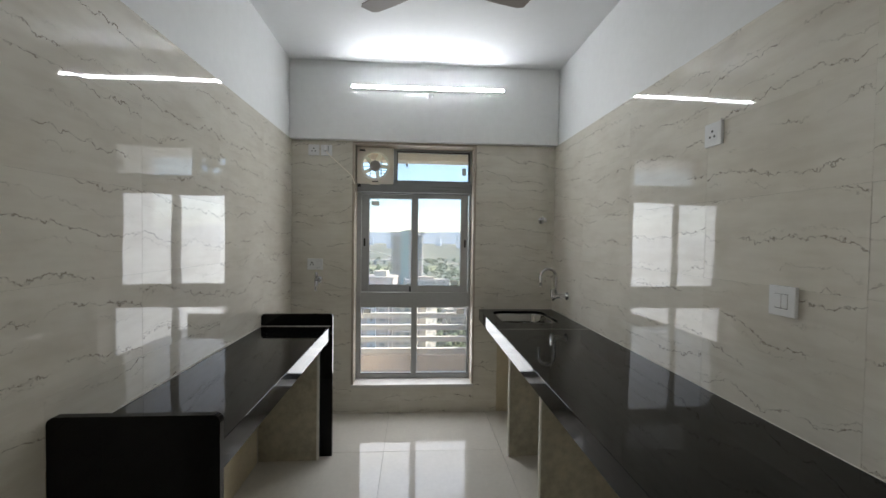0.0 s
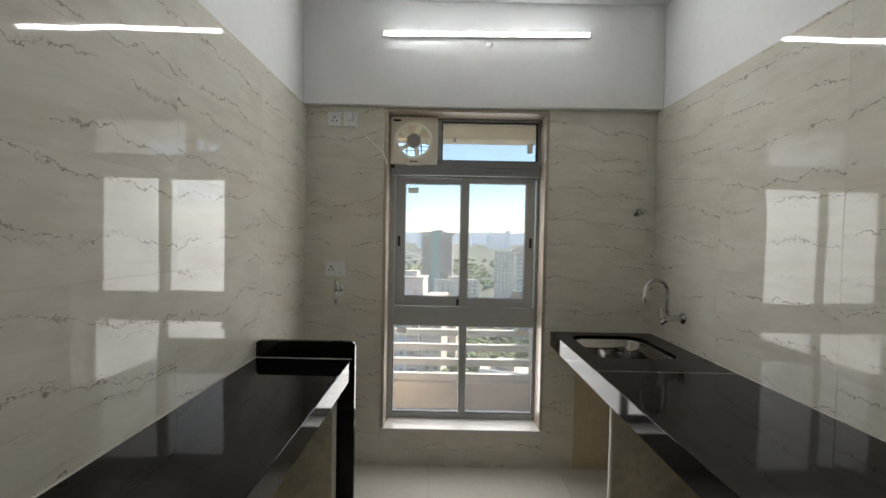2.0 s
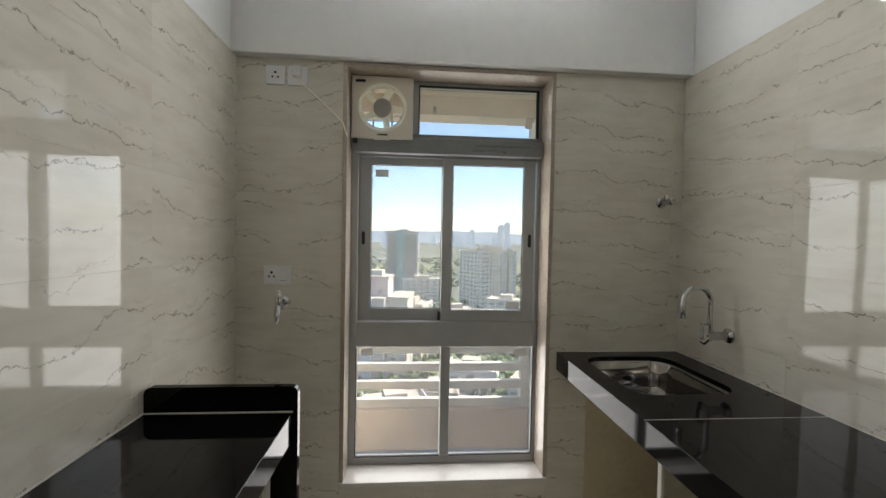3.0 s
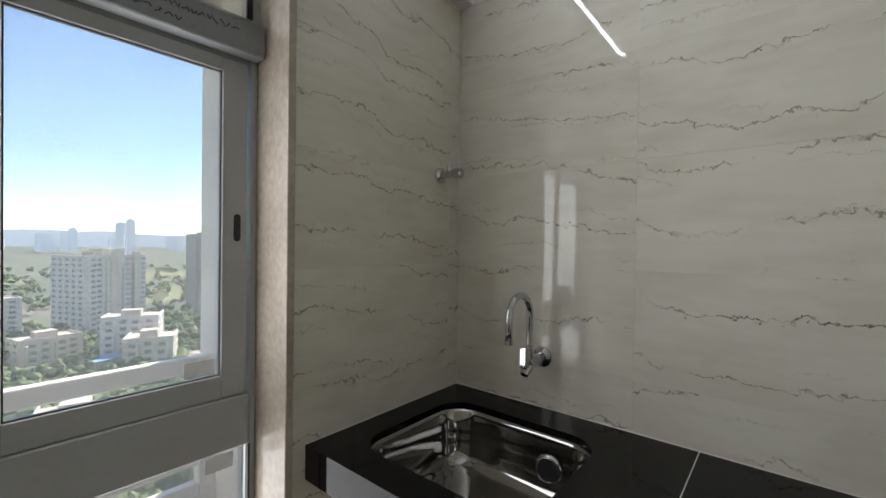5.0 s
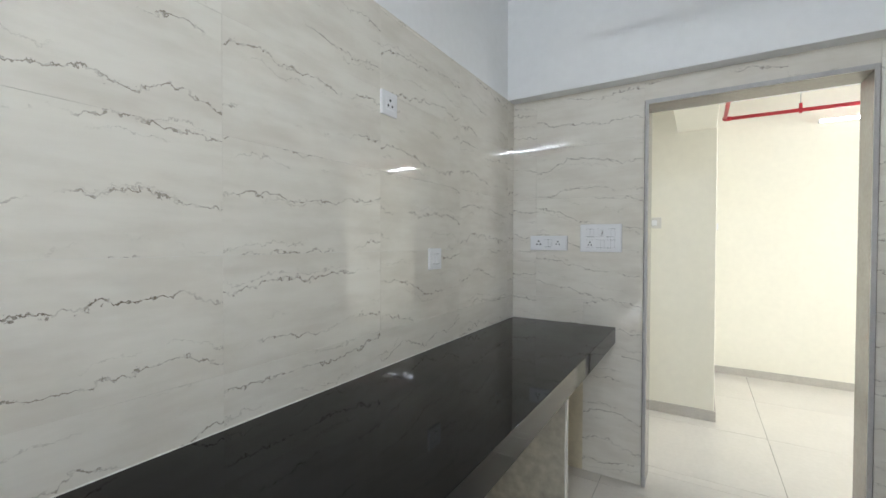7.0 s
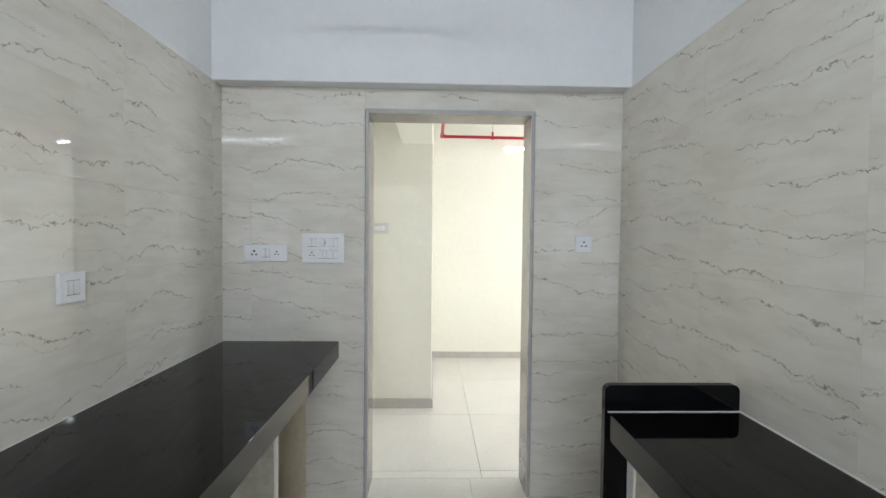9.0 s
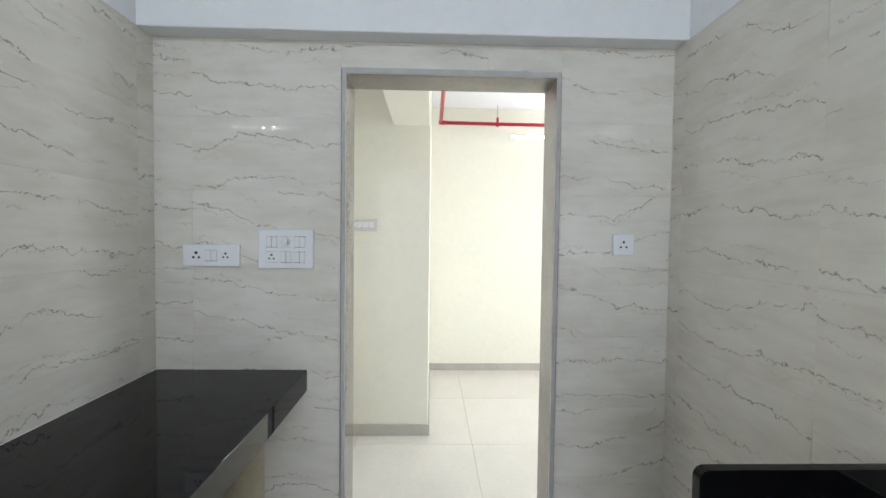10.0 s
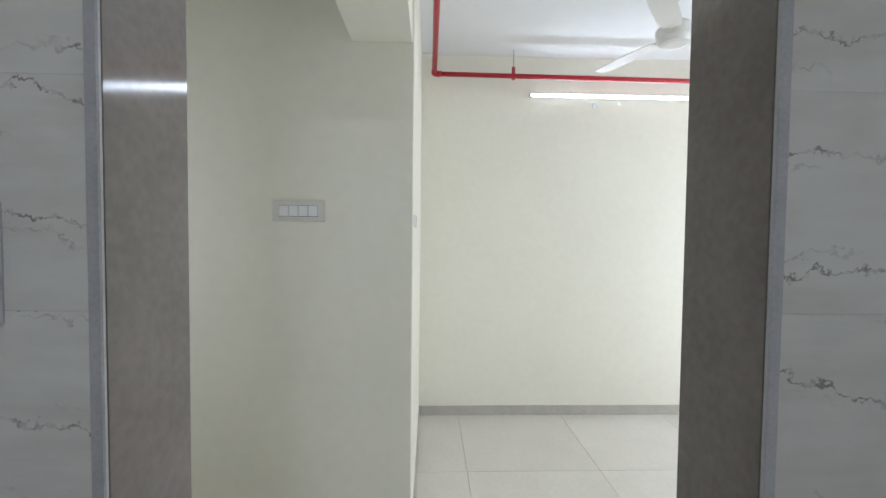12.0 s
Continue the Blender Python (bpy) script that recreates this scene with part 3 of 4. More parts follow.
def spout_tap():
    t = thing("wall_tap", pose(X1, 3.322, 1.018), "chrome wall tap with a tall swan-neck spout", "tap")
    part("wall_flange", rod([(0, 0, 0), (-0.006, 0, 0), (-0.016, 0, 0)], [0.032, 0.031, 0.020], 24), M["chrome"], t, smooth=False)
    part("body", rod([(-0.014, 0, 0), (-0.05, 0, 0), (-0.105, 0, 0)], [0.016, 0.019, 0.019], 20), M["chrome"], t)
    neck = [(-0.088, 0, 0.012), (-0.088, 0, 0.05), (-0.088, 0, 0.13)] + arc((-0.148, 0, 0.145), 0.060, 0, 180, 14, (1, 0, 0), (0, 0, 1)) + [(-0.208, 0, 0.11), (-0.208, 0, 0.085)]
    part("spout", rod(neck, 0.0105, 16), M["chrome"], t, smooth=True)
    part("aerator", rod([(-0.208, 0, 0.087), (-0.208, 0, 0.075)], 0.0125, 16), M["chrome"], t)
    part("collar", rod([(-0.088, 0, 0.016), (-0.088, 0, 0.028)], 0.015, 16), M["chrome"], t)
    part("lever", box((-0.128, -0.013, -0.012), (-0.100, 0.013, 0.052), 0.005, 2), M["chrome"], t)
    part("cartridge", rod([(-0.10, 0, 0), (-0.10, 0, -0.012), (-0.118, 0, -0.03)], [0.018, 0.02, 0.012], 16), M["chrome"], t)


spout_tap()


def angle_valve():
    v = thing("angle_valve", pose(1.265, Y1, 1.602), "small chrome angle valve on the tiled wall", "valve")
    part("wall_flange", rod([(0, 0, 0), (0, -0.005, 0), (0, -0.012, 0)], [0.027, 0.026, 0.016], 22), M["chrome"], v)
    part("body", rod([(0, -0.01, 0), (0, -0.06, 0)], 0.013, 16), M["chrome"], v)
    part("outlet", rod([(0, -0.04, 0.01), (0, -0.04, 0.032)], [0.011, 0.009], 14), M["chrome"], v)
    part("knob", rod([(0, -0.06, 0), (0, -0.064, 0), (0, -0.09, 0), (0, -0.094, 0)], [0.014, 0.018, 0.017, 0.012], 10), M["chrome"], v)


angle_valve()


def bib_tap():
    t = thing("bib_tap", pose(-0.555, Y1, 1.095), "chrome bib tap with a lever below the socket", "tap")
    t.scale = (1.15, 1.1, 1.15)
    part("wall_flange", rod([(0, 0, 0), (0, -0.005, 0), (0, -0.014, 0)], [0.028, 0.027, 0.016], 22), M["chrome"], t)
    part("body", rod([(0, -0.01, 0), (0, -0.07, 0)], [0.013, 0.016], 16), M["chrome"], t)
    part("spout", rod([(0, -0.05, 0), (0, -0.075, -0.01), (0, -0.09, -0.035), (0, -0.092, -0.068)], [0.012, 0.013, 0.012, 0.010], 14), M["chrome"], t, smooth=True)
    part("lever", rod([(0, -0.065, 0.008), (0, -0.07, 0.03), (0, -0.078, 0.058)], [0.014, 0.012, 0.010], 12), M["chrome"], t, smooth=True)


bib_tap()


# ---- wall plates: built facing -y at the origin, turned onto their walls ----
def pins(plate, x, z, big):
    d = 0.0105 if big else 0.0085
    r = 0.0046 if big else 0.0034
    for px, pz, k in ((0, d, 1.25), (-d * 1.05, -d * 0.75, 1), (d * 1.05, -d * 0.75, 1)):
        part("pin_hole", rod([(x + px, -0.0118, z + pz), (x + px, -0.0132, z + pz)], r * k * 1.1, 10), M["hole"], plate)


def rocker(plate, x, z, w=0.0205, h=0.044, tilt=1):
    part("rocker", box((x - w / 2, -0.0145, z - h / 2), (x + w / 2, -0.010, z + h / 2), 0.0015), M["plastic"], plate, at=pose(0, 0, 0))
    part("rocker_side", box((x + w / 2 - 0.0002, -0.0130, z - h / 2), (x + w / 2 + 0.0008, -0.0118, z + h / 2)), M["grey_plastic"], plate)
    for side in (-1, 1):
        thick = 0.0013 if side == -tilt else 0.0007
        zz = z + side * h / 2
        part("rocker_gap", box((x - w / 2 - 0.0012, -0.0131, zz - thick), (x + w / 2 + 0.0012, -0.0118, zz + thick)), M["hole"], plate)


def plate_base(m, w, h, label, category, material="plastic"):
    p = thing("wall_plate", m, label, category)
    part("plate", box((-w / 2, -0.012, -h / 2), (w / 2, 0.001, h / 2), 0.003, 2), M[material], p)
    return p


def socket(m, size=0.088, big=True):
    p = plate_base(m, size, size, "square white single socket plate on the tiled wall", "socket")
    part("insert", box((-0.024, -0.0132, -0.024), (0.024, -0.011, 0.024), 0.001), M["plastic"], p)
    for px, pz, k in ((0, 0.011, 1.3), (-0.012, -0.010, 1.1), (0.012, -0.010, 1.1)):
        part("pin_hole", rod([(px, -0.0125, pz), (px, -0.0138, pz)], 0.0042 * k, 10), M["hole"], p)
    return p


socket(pose(-0.5675, Y0, 1.397, 0, 0, 180))
socket(pose(X1, 1.808, 1.862, 0, 0, -90), 0.090)
socket(pose(-0.597, Y1, 2.135), 0.086)

# two plates beside the doorway
p2 = plate_base(pose(1.139, Y0, 1.334, 0, 0, 180), 0.228, 0.090, "long white plate with two sockets and switches", "socket")
pins(p2, -0.060, 0, True), pins(p2, 0.058, 0, False)
rocker(p2, -0.0115, 0), rocker(p2, 0.0115, 0)
p4 = plate_base(pose(0.837, Y0, 1.3635, 0, 0, 180), 0.226, 0.160, "large white switchboard with a fan regulator knob", "switchboard")
for rx, rz, up in ((-0.068, 0.03, 1), (-0.046, 0.03, 1), (0.046, 0.03, 1), (0.068, 0.03, -1), (-0.011, -0.033, 1), (0.011, -0.033, 1), (0.045, -0.033, 1), (0.067, -0.033, -1)):
    rocker(p4, rx, rz, tilt=up)
pins(p4, -0.058, -0.033, False)
for gz in (0.008, 0.052):
    part("module_gap", box((-0.024, -0.0131, gz - 0.0006), (0.024, -0.0118, gz + 0.0006)), M["grey_plastic"], p4)
for gz in (-0.055, -0.011):
    part("module_gap", box((-0.081, -0.0131, gz - 0.0006), (-0.035, -0.0118, gz + 0.0006)), M["grey_plastic"], p4)
# the round knob's shading, modelled as a thin grey crescent
part("knob_shade", rod([(0.006, -0.0240, 0.020), (0.011, -0.0240, 0.026), (0.0125, -0.0240, 0.033), (0.011, -0.0240, 0.039)], [0.001, 0.0028, 0.0028, 0.001], 8), M["grey_plastic"], p4, "grey crescent of shade on the knob")
part("regulator_knob", rod([(0, -0.011, 0.03), (0, -0.022, 0.03), (0, -0.025, 0.03)], [0.017, 0.016, 0.012], 20), M["plastic"], p4, "round fan regulator knob")

# double switch on the east wall
ps = plate_base(pose(X1, 1.482, 1.262, 0, 0, -90), 0.095, 0.095, "square white double switch on the tiled wall", "switch")
rocker(ps, -0.0115, 0), rocker(ps, 0.0115, 0)

# plates on the window wall
pl = plate_base(pose(-0.582, Y1, 1.222), 0.122, 0.090, "white plate with one socket and one switch", "socket")
pins(pl, -0.025, 0.002, True)
rocker(pl, 0.028, -0.002, w=0.024)
pa = plate_base(pose(-0.498, Y1, 2.135), 0.088, 0.086, "white socket plate with a plugged-in adapter", "socket")
plug = thing("plug", pose(-0.498, Y1 - 0.012, 2.145), "white plug with a thin cable running to the exhaust fan", "plug")
part("plug_body", box((-0.018, -0.034, -0.022), (0.018, 0.0, 0.026), 0.006, 2), M["plastic"], plug)
cable = [(0.002, -0.02, -0.020), (0.03, -0.012, -0.055), (0.11, -0.008, -0.125), (0.175, -0.008, -0.185), (0.205, -0.010, -0.215), (0.222, -0.012, -0.262), (0.226, -0.006, -0.275)]
part("cable", rod(cable, 0.0035, 8), M["ivory"], plug, smooth=True)


# ---- exhaust fan ----
def exhaust_fan():
    f = thing("exhaust_fan", pose(-0.119, 3.742, 2.037), "ivory square exhaust fan with a round grille in the window", "exhaust fan")
    turns = [2 * math.pi * k / 48 for k in range(48)]
    outer = [(0.149 * math.cos(a) / max(abs(math.cos(a)), abs(math.sin(a))), 0.150 * math.sin(a) / max(abs(math.cos(a)), abs(math.sin(a)))) for a in turns]

    def ring(r, y):
        return [(r * math.cos(a), y, r * math.sin(a)) for a in turns]

    part("housing", loft([[(a, 0.055, c) for a, c in outer], [(a, 0.004, c) for a, c in outer], [(a * 0.975, 0, c * 0.975) for a, c in outer], ring(0.117, 0.0), ring(0.116, 0.006), ring(0.116, 0.055)]), M["ivory"], f)
    part("rim", loft([ring(0.117, 0.001), ring(0.113, -0.005), ring(0.105, -0.004), ring(0.099, 0.002)]), M["ring"], f, smooth=True)
    part("motor_cap", rod([(0, 0.03, 0), (0, 0.0, 0), (0, -0.006, 0), (0, -0.009, 0)], [0.044, 0.044, 0.042, 0.030], 28), M["grey_plastic"], f, "round grey motor cap")
    for k in range(5):
        b = box((0.040, 0.016, -0.017), (0.105, 0.019, 0.017), 0.001)
        bmesh.ops.transform(b, matrix=Matrix.Rotation(radians(28), 4, "X"), verts=b.verts)
        bmesh.ops.transform(b, matrix=Matrix.Rotation(radians(72 * k + 10), 4, "Y"), verts=b.verts)
        part("blade", b, M["ring"], f)
    for sx in (-0.046, 0.046):
        part("bracket_bar", box((sx - 0.004, 0.030, -0.112), (sx + 0.004, 0.036, 0.112)), M["ivory"], f)
    for sz in (-0.03, -0.055, 0.0):
        part("louvre", box((-0.11, 0.040, sz - 0.002), (0.11, 0.046, sz + 0.002)), M["plastic"], f)
    part("maker_plate", box((-0.130, -0.0012, 0.118), (-0.082, 0.001, 0.131)), M["hole"], f, "small dark maker plate")
    part("indicator", box((-0.024, -0.0012, -0.135), (0.026, 0.001, -0.128)), M["hole"], f)
    part("pull_cap", box((-0.04, -0.004, -0.156), (0.04, 0.01, -0.148), 0.002), M["ivory"], f)
    part("cable_clip", box((-0.142, -0.004, -0.176), (-0.118, 0.006, -0.152), 0.002), M["seal"], f)


exhaust_fan()


# ---- tube lights ----
def tube_light(m, length, tube, label):
    t = thing("tube_light", m, label, "tube light")
    part("base", box((-length / 2, -0.024, -0.013), (length / 2, 0.001, 0.013), 0.002), M["plastic"], t)
    loop = [(0.0115 * math.cos(a), -0.0008 * math.sin(a)) for a in [math.pi * k / 10 for k in range(11)]]
    part("diffuser", loft([[(x, -0.0245 + b, a) for a, b in loop] for x in (-length / 2 + 0.008, length / 2 - 0.008)], True, True), tube, t, "glowing white diffuser")
    for s in (-1, 1):
        part("end_cap", box((s * length / 2 - 0.008, -0.034, -0.014), (s * length / 2 + 0.008, 0.0, 0.014), 0.003), M["plastic"], t)
    return t


tube_light(pose(0.312, 3.610, 2.630, 0, -0.5, 0), 1.22, M["tube"], "lit white tube light on the beam above the window")
hook = thing("cable_rose", pose(0.33, 3.610, 2.585), "small white cable cover under the tube light", "cable cover")
part("cover", rod([(0, 0, 0), (0, -0.006, 0), (0, -0.010, 0)], [0.024, 0.022, 0.01], 20), M["plastic"], hook)
tube_light(pose(-1.185, HY0, 2.465, 0, 0, 180), 1.22, M["hall_tube"], "lit white tube light on the cream hall wall")
# second batten, out of view: added to brighten the hall
tube_light(pose(-1.9, DBACK, 2.45), 1.22, M["hall_tube"], "added lit tube light on the unseen side of the hall")
hook2 = thing("cable_rose", pose(-1.08, HY0, 2.405, 0, 0, 180), "small white cable cover under the tube light", "cable cover")
part("cover", rod([(0, 0, 0), (0, -0.006, 0), (0, -0.010, 0)], [0.024, 0.022, 0.01], 20), M["plastic"], hook2)


# ---- ceiling fans ----
def ceiling_fan(x, y, z, top, r, turn, blade_mat, label):
    f = thing("ceiling_fan", pose(x, y, z, 0, 0, turn), label, "ceiling fan")
    part("motor", rod([(0, 0, -0.05), (0, 0, -0.045), (0, 0, -0.02), (0, 0, 0.03), (0, 0, 0.06), (0, 0, 0.07)], [0.05, 0.075, 0.095, 0.10, 0.07, 0.03], 28), M["fan"], f)
    part("down_rod", rod([(0, 0, 0.06), (0, 0, top - z - 0.03)], 0.011, 12), M["fan"], f)
    part("canopy", rod([(0, 0, top - z - 0.07), (0, 0, top - z - 0.03), (0, 0, top - z)], [0.02, 0.05, 0.055], 20), M["fan"], f)
    for k in range(3):
        b = bmesh.new()
        prof = ((0.12, 0.045), (0.2, 0.06), (r * 0.7, 0.062), (r * 0.95, 0.055), (r, 0.038))
        upper = [[b.verts.new((px, s * w, dz - 0.10 * s * w)) for px, w in prof] for s in (-1, 1) for dz in (0.0, 0.004)]
        a0, a1, c0, c1 = upper
        for q in range(len(prof) - 1):
            b.faces.new((a0[q], a0[q + 1], c0[q + 1], c0[q]))
            b.faces.new((a1[q], c1[q], c1[q + 1], a1[q + 1]))
            b.faces.new((a0[q], a1[q], a1[q + 1], a0[q + 1]))
            b.faces.new((c0[q], c0[q + 1], c1[q + 1], c1[q]))
        b.faces.new((a0[0], c0[0], c1[0], a1[0]))
        b.faces.new((a0[-1], a1[-1], c1[-1], c0[-1]))
        bmesh.ops.recalc_face_normals(b, faces=b.faces)
        bl = part("blade", b, blade_mat, f, at=pose(0, 0, 0, 0, 0, 120 * k))
        part("blade_arm", box((0.07, -0.018, 0.002), (0.17, 0.018, 0.010), 0.003), M["fan"], bl)
    return f


ceiling_fan(0.31, 2.06, 2.56, CEIL, 0.45, 140, M["fan_brown"], "white ceiling fan with three brownish blades")
ceiling_fan(-1.15, -1.16, 2.50, HCEIL, 0.56, 291, M["fan"], "white ceiling fan with three blades at rest")


# ---- red sprinkler pipe ----
pipe = thing("sprinkler_pipe", pose(0.155, -1.97, 2.575), "red painted sprinkler pipe hung below the hall ceiling", "pipe")
part("run", rod([(-3.4, 0, -0.02), (0, 0, 0)], 0.017, 14), M["red"], pipe, smooth=True)
part("run", rod([(0, 0, 0), (0, 2.28, 0.0)], 0.017, 14), M["red"], pipe, smooth=True)
part("elbow", rod([(-0.05, 0, 0), (-0.012, 0, 0), (0, 0.012, 0), (0, 0.05, 0)], 0.022, 14), M["red"], pipe, smooth=True)
part("hanger", rod([(-0.58, 0, -0.03), (-0.58, 0, 0.06)], 0.013, 10), M["red"], pipe)
part("hanger_rod", rod([(-0.58, 0, 0.06), (-0.58, 0, HCEIL - 2.575)], 0.004, 8), M["chrome"], pipe)
stub = thing("sprinkler_pipe", pose(-0.67, 0.64, 2.70), "short red sprinkler pipe coming out of the beam", "pipe")
part("run", rod([(0, -0.01, 0), (0, 0.55, 0)], 0.017, 14), M["red"], stub, smooth=True)
part("sprinkler_head", rod([(0, 0.55, 0), (0, 0.57, 0), (0, 0.575, -0.05), (0, 0.575, -0.06)], [0.02, 0.02, 0.012, 0.02], 12), M["chrome"], stub)

# switch plate on the hall corner wall
ph = plate_base(pose(0.72, -0.64, 1.495, 0, 0, 180), 0.215, 0.086, "modular switch plate on the cream wall, shade put into its grey", "switch", "plate_shade")
for k in (-0.066, -0.022, 0.022, 0.066):
    rocker(ph, k * 0.9, 0, w=0.036)
pe = plate_base(pose(COLX, -0.70, 1.46, 0, 0, -90), 0.05, 0.05, "small white plate on the wall corner", "switch")


# ---- balcony outside the window ----
BY = 4.46
structure("balcony_floor", box((-2.4, 3.87, -0.12), (1.05, 4.62, -0.02)), M["balcony"], "dusty cream balcony floor slab", "balcony")
structure("balcony_parapet", box((-2.4, BY - 0.02, -0.02), (0.86, BY + 0.12, 0.255), 0.006), M["balcony"], "low cream painted balcony parapet", "parapet")
structure("balcony_soffit", boxes(((-2.4, 3.87, 2.34), (1.05, 4.62, 2.46)), ((-2.4, BY - 0.03, 2.215), (1.05, 4.62, 2.34))), M["balcony"], "cream underside and edge beam of the balcony above", "balcony")
structure("balcony_side_wall", box((0.86, 3.87, -0.12), (1.05, 4.62, 2.34), 0.006), M["outer_white"], "white painted side wall of the balcony", "wall")
structure("balcony_side_wall_2", box((-2.55, 3.87, -0.12), (-2.4, 4.62, 2.34)), M["outer_white"], "white painted side wall of the balcony", "wall")
railing = thing("balcony_railing", pose(0, BY, 0.255), "white painted balcony railing of flat horizontal bars", "railing")
for k, (zt, h) in enumerate(((0.925, 0.062), (0.80, 0.055), (0.68, 0.055), (0.56, 0.055), (0.44, 0.055), (0.32, 0.058))):
    part("bar", box((-2.4, 0, zt - h - 0.255), (0.80, 0.04, zt - 0.255), 0.004), M["rail"], railing)
for px in (0.80, -0.85):
    part("post", box((px, -0.004, 0), (px + 0.06, 0.05, 0.67), 0.003), M["rail"], railing)
for k in range(5):
    part("bolt", rod([(0.83, -0.004, 0.03 + 0.125 * k), (0.83, -0.008, 0.03 + 0.125 * k)], 0.006, 8), M["grey_plastic"], railing)


# ---- the city below ----
GZ = -58.0


def land_mat():
    m = mat("scrub_and_fields", (0.10, 0.11, 0.055), 0.95)
    t = m.node_tree
    co = t.nodes.new("ShaderNodeTexCoord")
    n1 = t.nodes.new("ShaderNodeTexNoise")
    n1.inputs["Scale"].default_value, n1.inputs["Detail"].default_value = 0.006, 8
    t.links.new(co.outputs["Object"], n1.inputs["Vector"])
    ramp = t.nodes.new("ShaderNodeValToRGB")
    e = ramp.color_ramp.elements
    e[0].position, e[0].color = 0.36, (0.045, 0.06, 0.045, 1)
    e[1].position, e[1].color = 0.66, (0.17, 0.15, 0.12, 1)
    mid = e.new(0.5)
    mid.color = (0.085, 0.10, 0.065, 1)
    t.links.new(n1.outputs["Fac"], ramp.inputs[0])
    t.links.new(ramp.outputs[0], t.nodes["Principled BSDF"].inputs["Base Color"])
    return m


CITY = {
    "land": land_mat(),
    "white": mat("white_render", (0.66, 0.63, 0.60), 0.85, vary=0.08, scale=0.15),
    "cream": mat("cream_render", (0.60, 0.54, 0.45), 0.85, vary=0.08, scale=0.15),
    "pink": mat("pinkish_render", (0.56, 0.48, 0.45), 0.85, vary=0.08, scale=0.15),
    "concrete": mat("raw_concrete", (0.34, 0.33, 0.33), 0.9, vary=0.15, scale=0.1),
    "pale_blue": mat("pale_blue_render", (0.50, 0.60, 0.70), 0.85, vary=0.08, scale=0.15),
    "orange": mat("orange_render", (0.62, 0.36, 0.16), 0.85, vary=0.1, scale=0.15),
    "net": mat("green_blue_safety_net", (0.22, 0.40, 0.42), 0.8, vary=0.15, scale=0.1),
    "window": mat("dark_window", (0.20, 0.21, 0.23), 0.25),
    "roof": mat("roof_slab", (0.48, 0.42, 0.36), 0.9, vary=0.15, scale=0.2),
    "blue": mat("blue_sheet_roof", (0.18, 0.34, 0.55), 0.6, vary=0.1, scale=0.3),
    "tree": mat("tree_foliage", (0.10, 0.145, 0.045), 0.9, vary=0.35, scale=0.3),
    # distance haze put into the far towers and hills as a faint glow
    "haze1": glow("haze_glow_tower", (0.62, 0.74, 0.90), 0.16, (0.22, 0.25, 0.29)),
    "haze2": glow("haze_glow_hills", (0.66, 0.77, 0.92), 0.22, (0.22, 0.25, 0.29)),
    "field": mat("yellow_green_field", (0.17, 0.18, 0.07), 0.95, vary=0.2, scale=0.03),
}
ground = bmesh.new()
bmesh.ops.create_circle(ground, cap_ends=True, segments=48, radius=4600)
tagged(part("ground", ground, CITY["land"], at=pose(0, 0, GZ)), "scrubland and fields reaching to a hazy horizon", "ground", kind="structure")


def polar(az, dist):
    return dist * math.sin(radians(az)), dist * math.cos(radians(az))


def building(az, dist, w, d, h, wall, turn, cols, floors, label, steps=()):
    """A block of flats: walls, roof parapet and stair head, and window openings on the sides that face the flat."""
    x, y = polar(az, dist)
    b = thing("apartment_building", pose(x, y, GZ, 0, 0, turn), label, "building")
    part("wall", boxes(((-w / 2, -d / 2, 0), (w / 2, d / 2, h))), CITY[wall], b)
    part("roof", boxes(((-w / 2 - 0.4, -d / 2 - 0.4, h), (w / 2 + 0.4, d / 2 + 0.4, h + 0.25)), ((-w * 0.2, -d * 0.2, h), (w * 0.15, d * 0.2, h + 3.2))), CITY["roof"], b)
    part("parapet", boxes(((-w / 2, -d / 2, h), (w / 2, -d / 2 + 0.4, h + 1.2)), ((-w / 2, -d / 2, h), (-w / 2 + 0.4, d / 2, h + 1.2)), ((w / 2 - 0.4, -d / 2, h), (w / 2, d / 2, h + 1.2))), CITY[wall], b)
    fh = h / floors
    strip = w / (cols * 2 + 1)
    for k in range(0, cols):
        cx = -w / 2 + strip * (2 * k + 1.5)
        if k % 2 == 0:
            part("bay", boxes(((cx - strip * 0.8, -d / 2 - 2.4, 0), (cx + strip * 0.8, -d / 2, h - fh * 0.4))), CITY[wall], b)
    me = None
    for k in range(cols):
        cx = -w / 2 + strip * (2 * k + 1.5)
        front = -d / 2 - (2.4 if k % 2 == 0 else 0.0)
        for f in range(floors):
            z = fh * (f + 0.35)
            if me is None:
                o = part("window", box((-strip * 0.5, -0.12, 0), (strip * 0.5, 0.12, fh * 0.45)), CITY["window"], b)
                me = o.data
            else:
                o = new("window", me)
                o.parent = b
            o.matrix_basis = pose(cx, front, z)
    sc = max(2, int(cols * d / w))
    for sx in (-1, 1):
        for k in range(sc):
            for f in range(floors):
                o = new("window", me)
                o.parent = b
                o.matrix_basis = pose(sx * w / 2, -d / 2 + d * (k + 0.5) / sc, fh * (f + 0.35), 0, 0, 90)
    for f in range(1, floors):
        if f % 2 == 0:
            part("floor_band", boxes(((-w / 2 - 0.15, -d / 2 - 0.15, fh * f), (w / 2 + 0.15, d / 2, fh * f + 0.3))), CITY[wall], b)
    return b


white_block = building(10.8, 330, 36, 26, 49, "white", 24, 7, 16, "tall white apartment block with rows of dark windows")
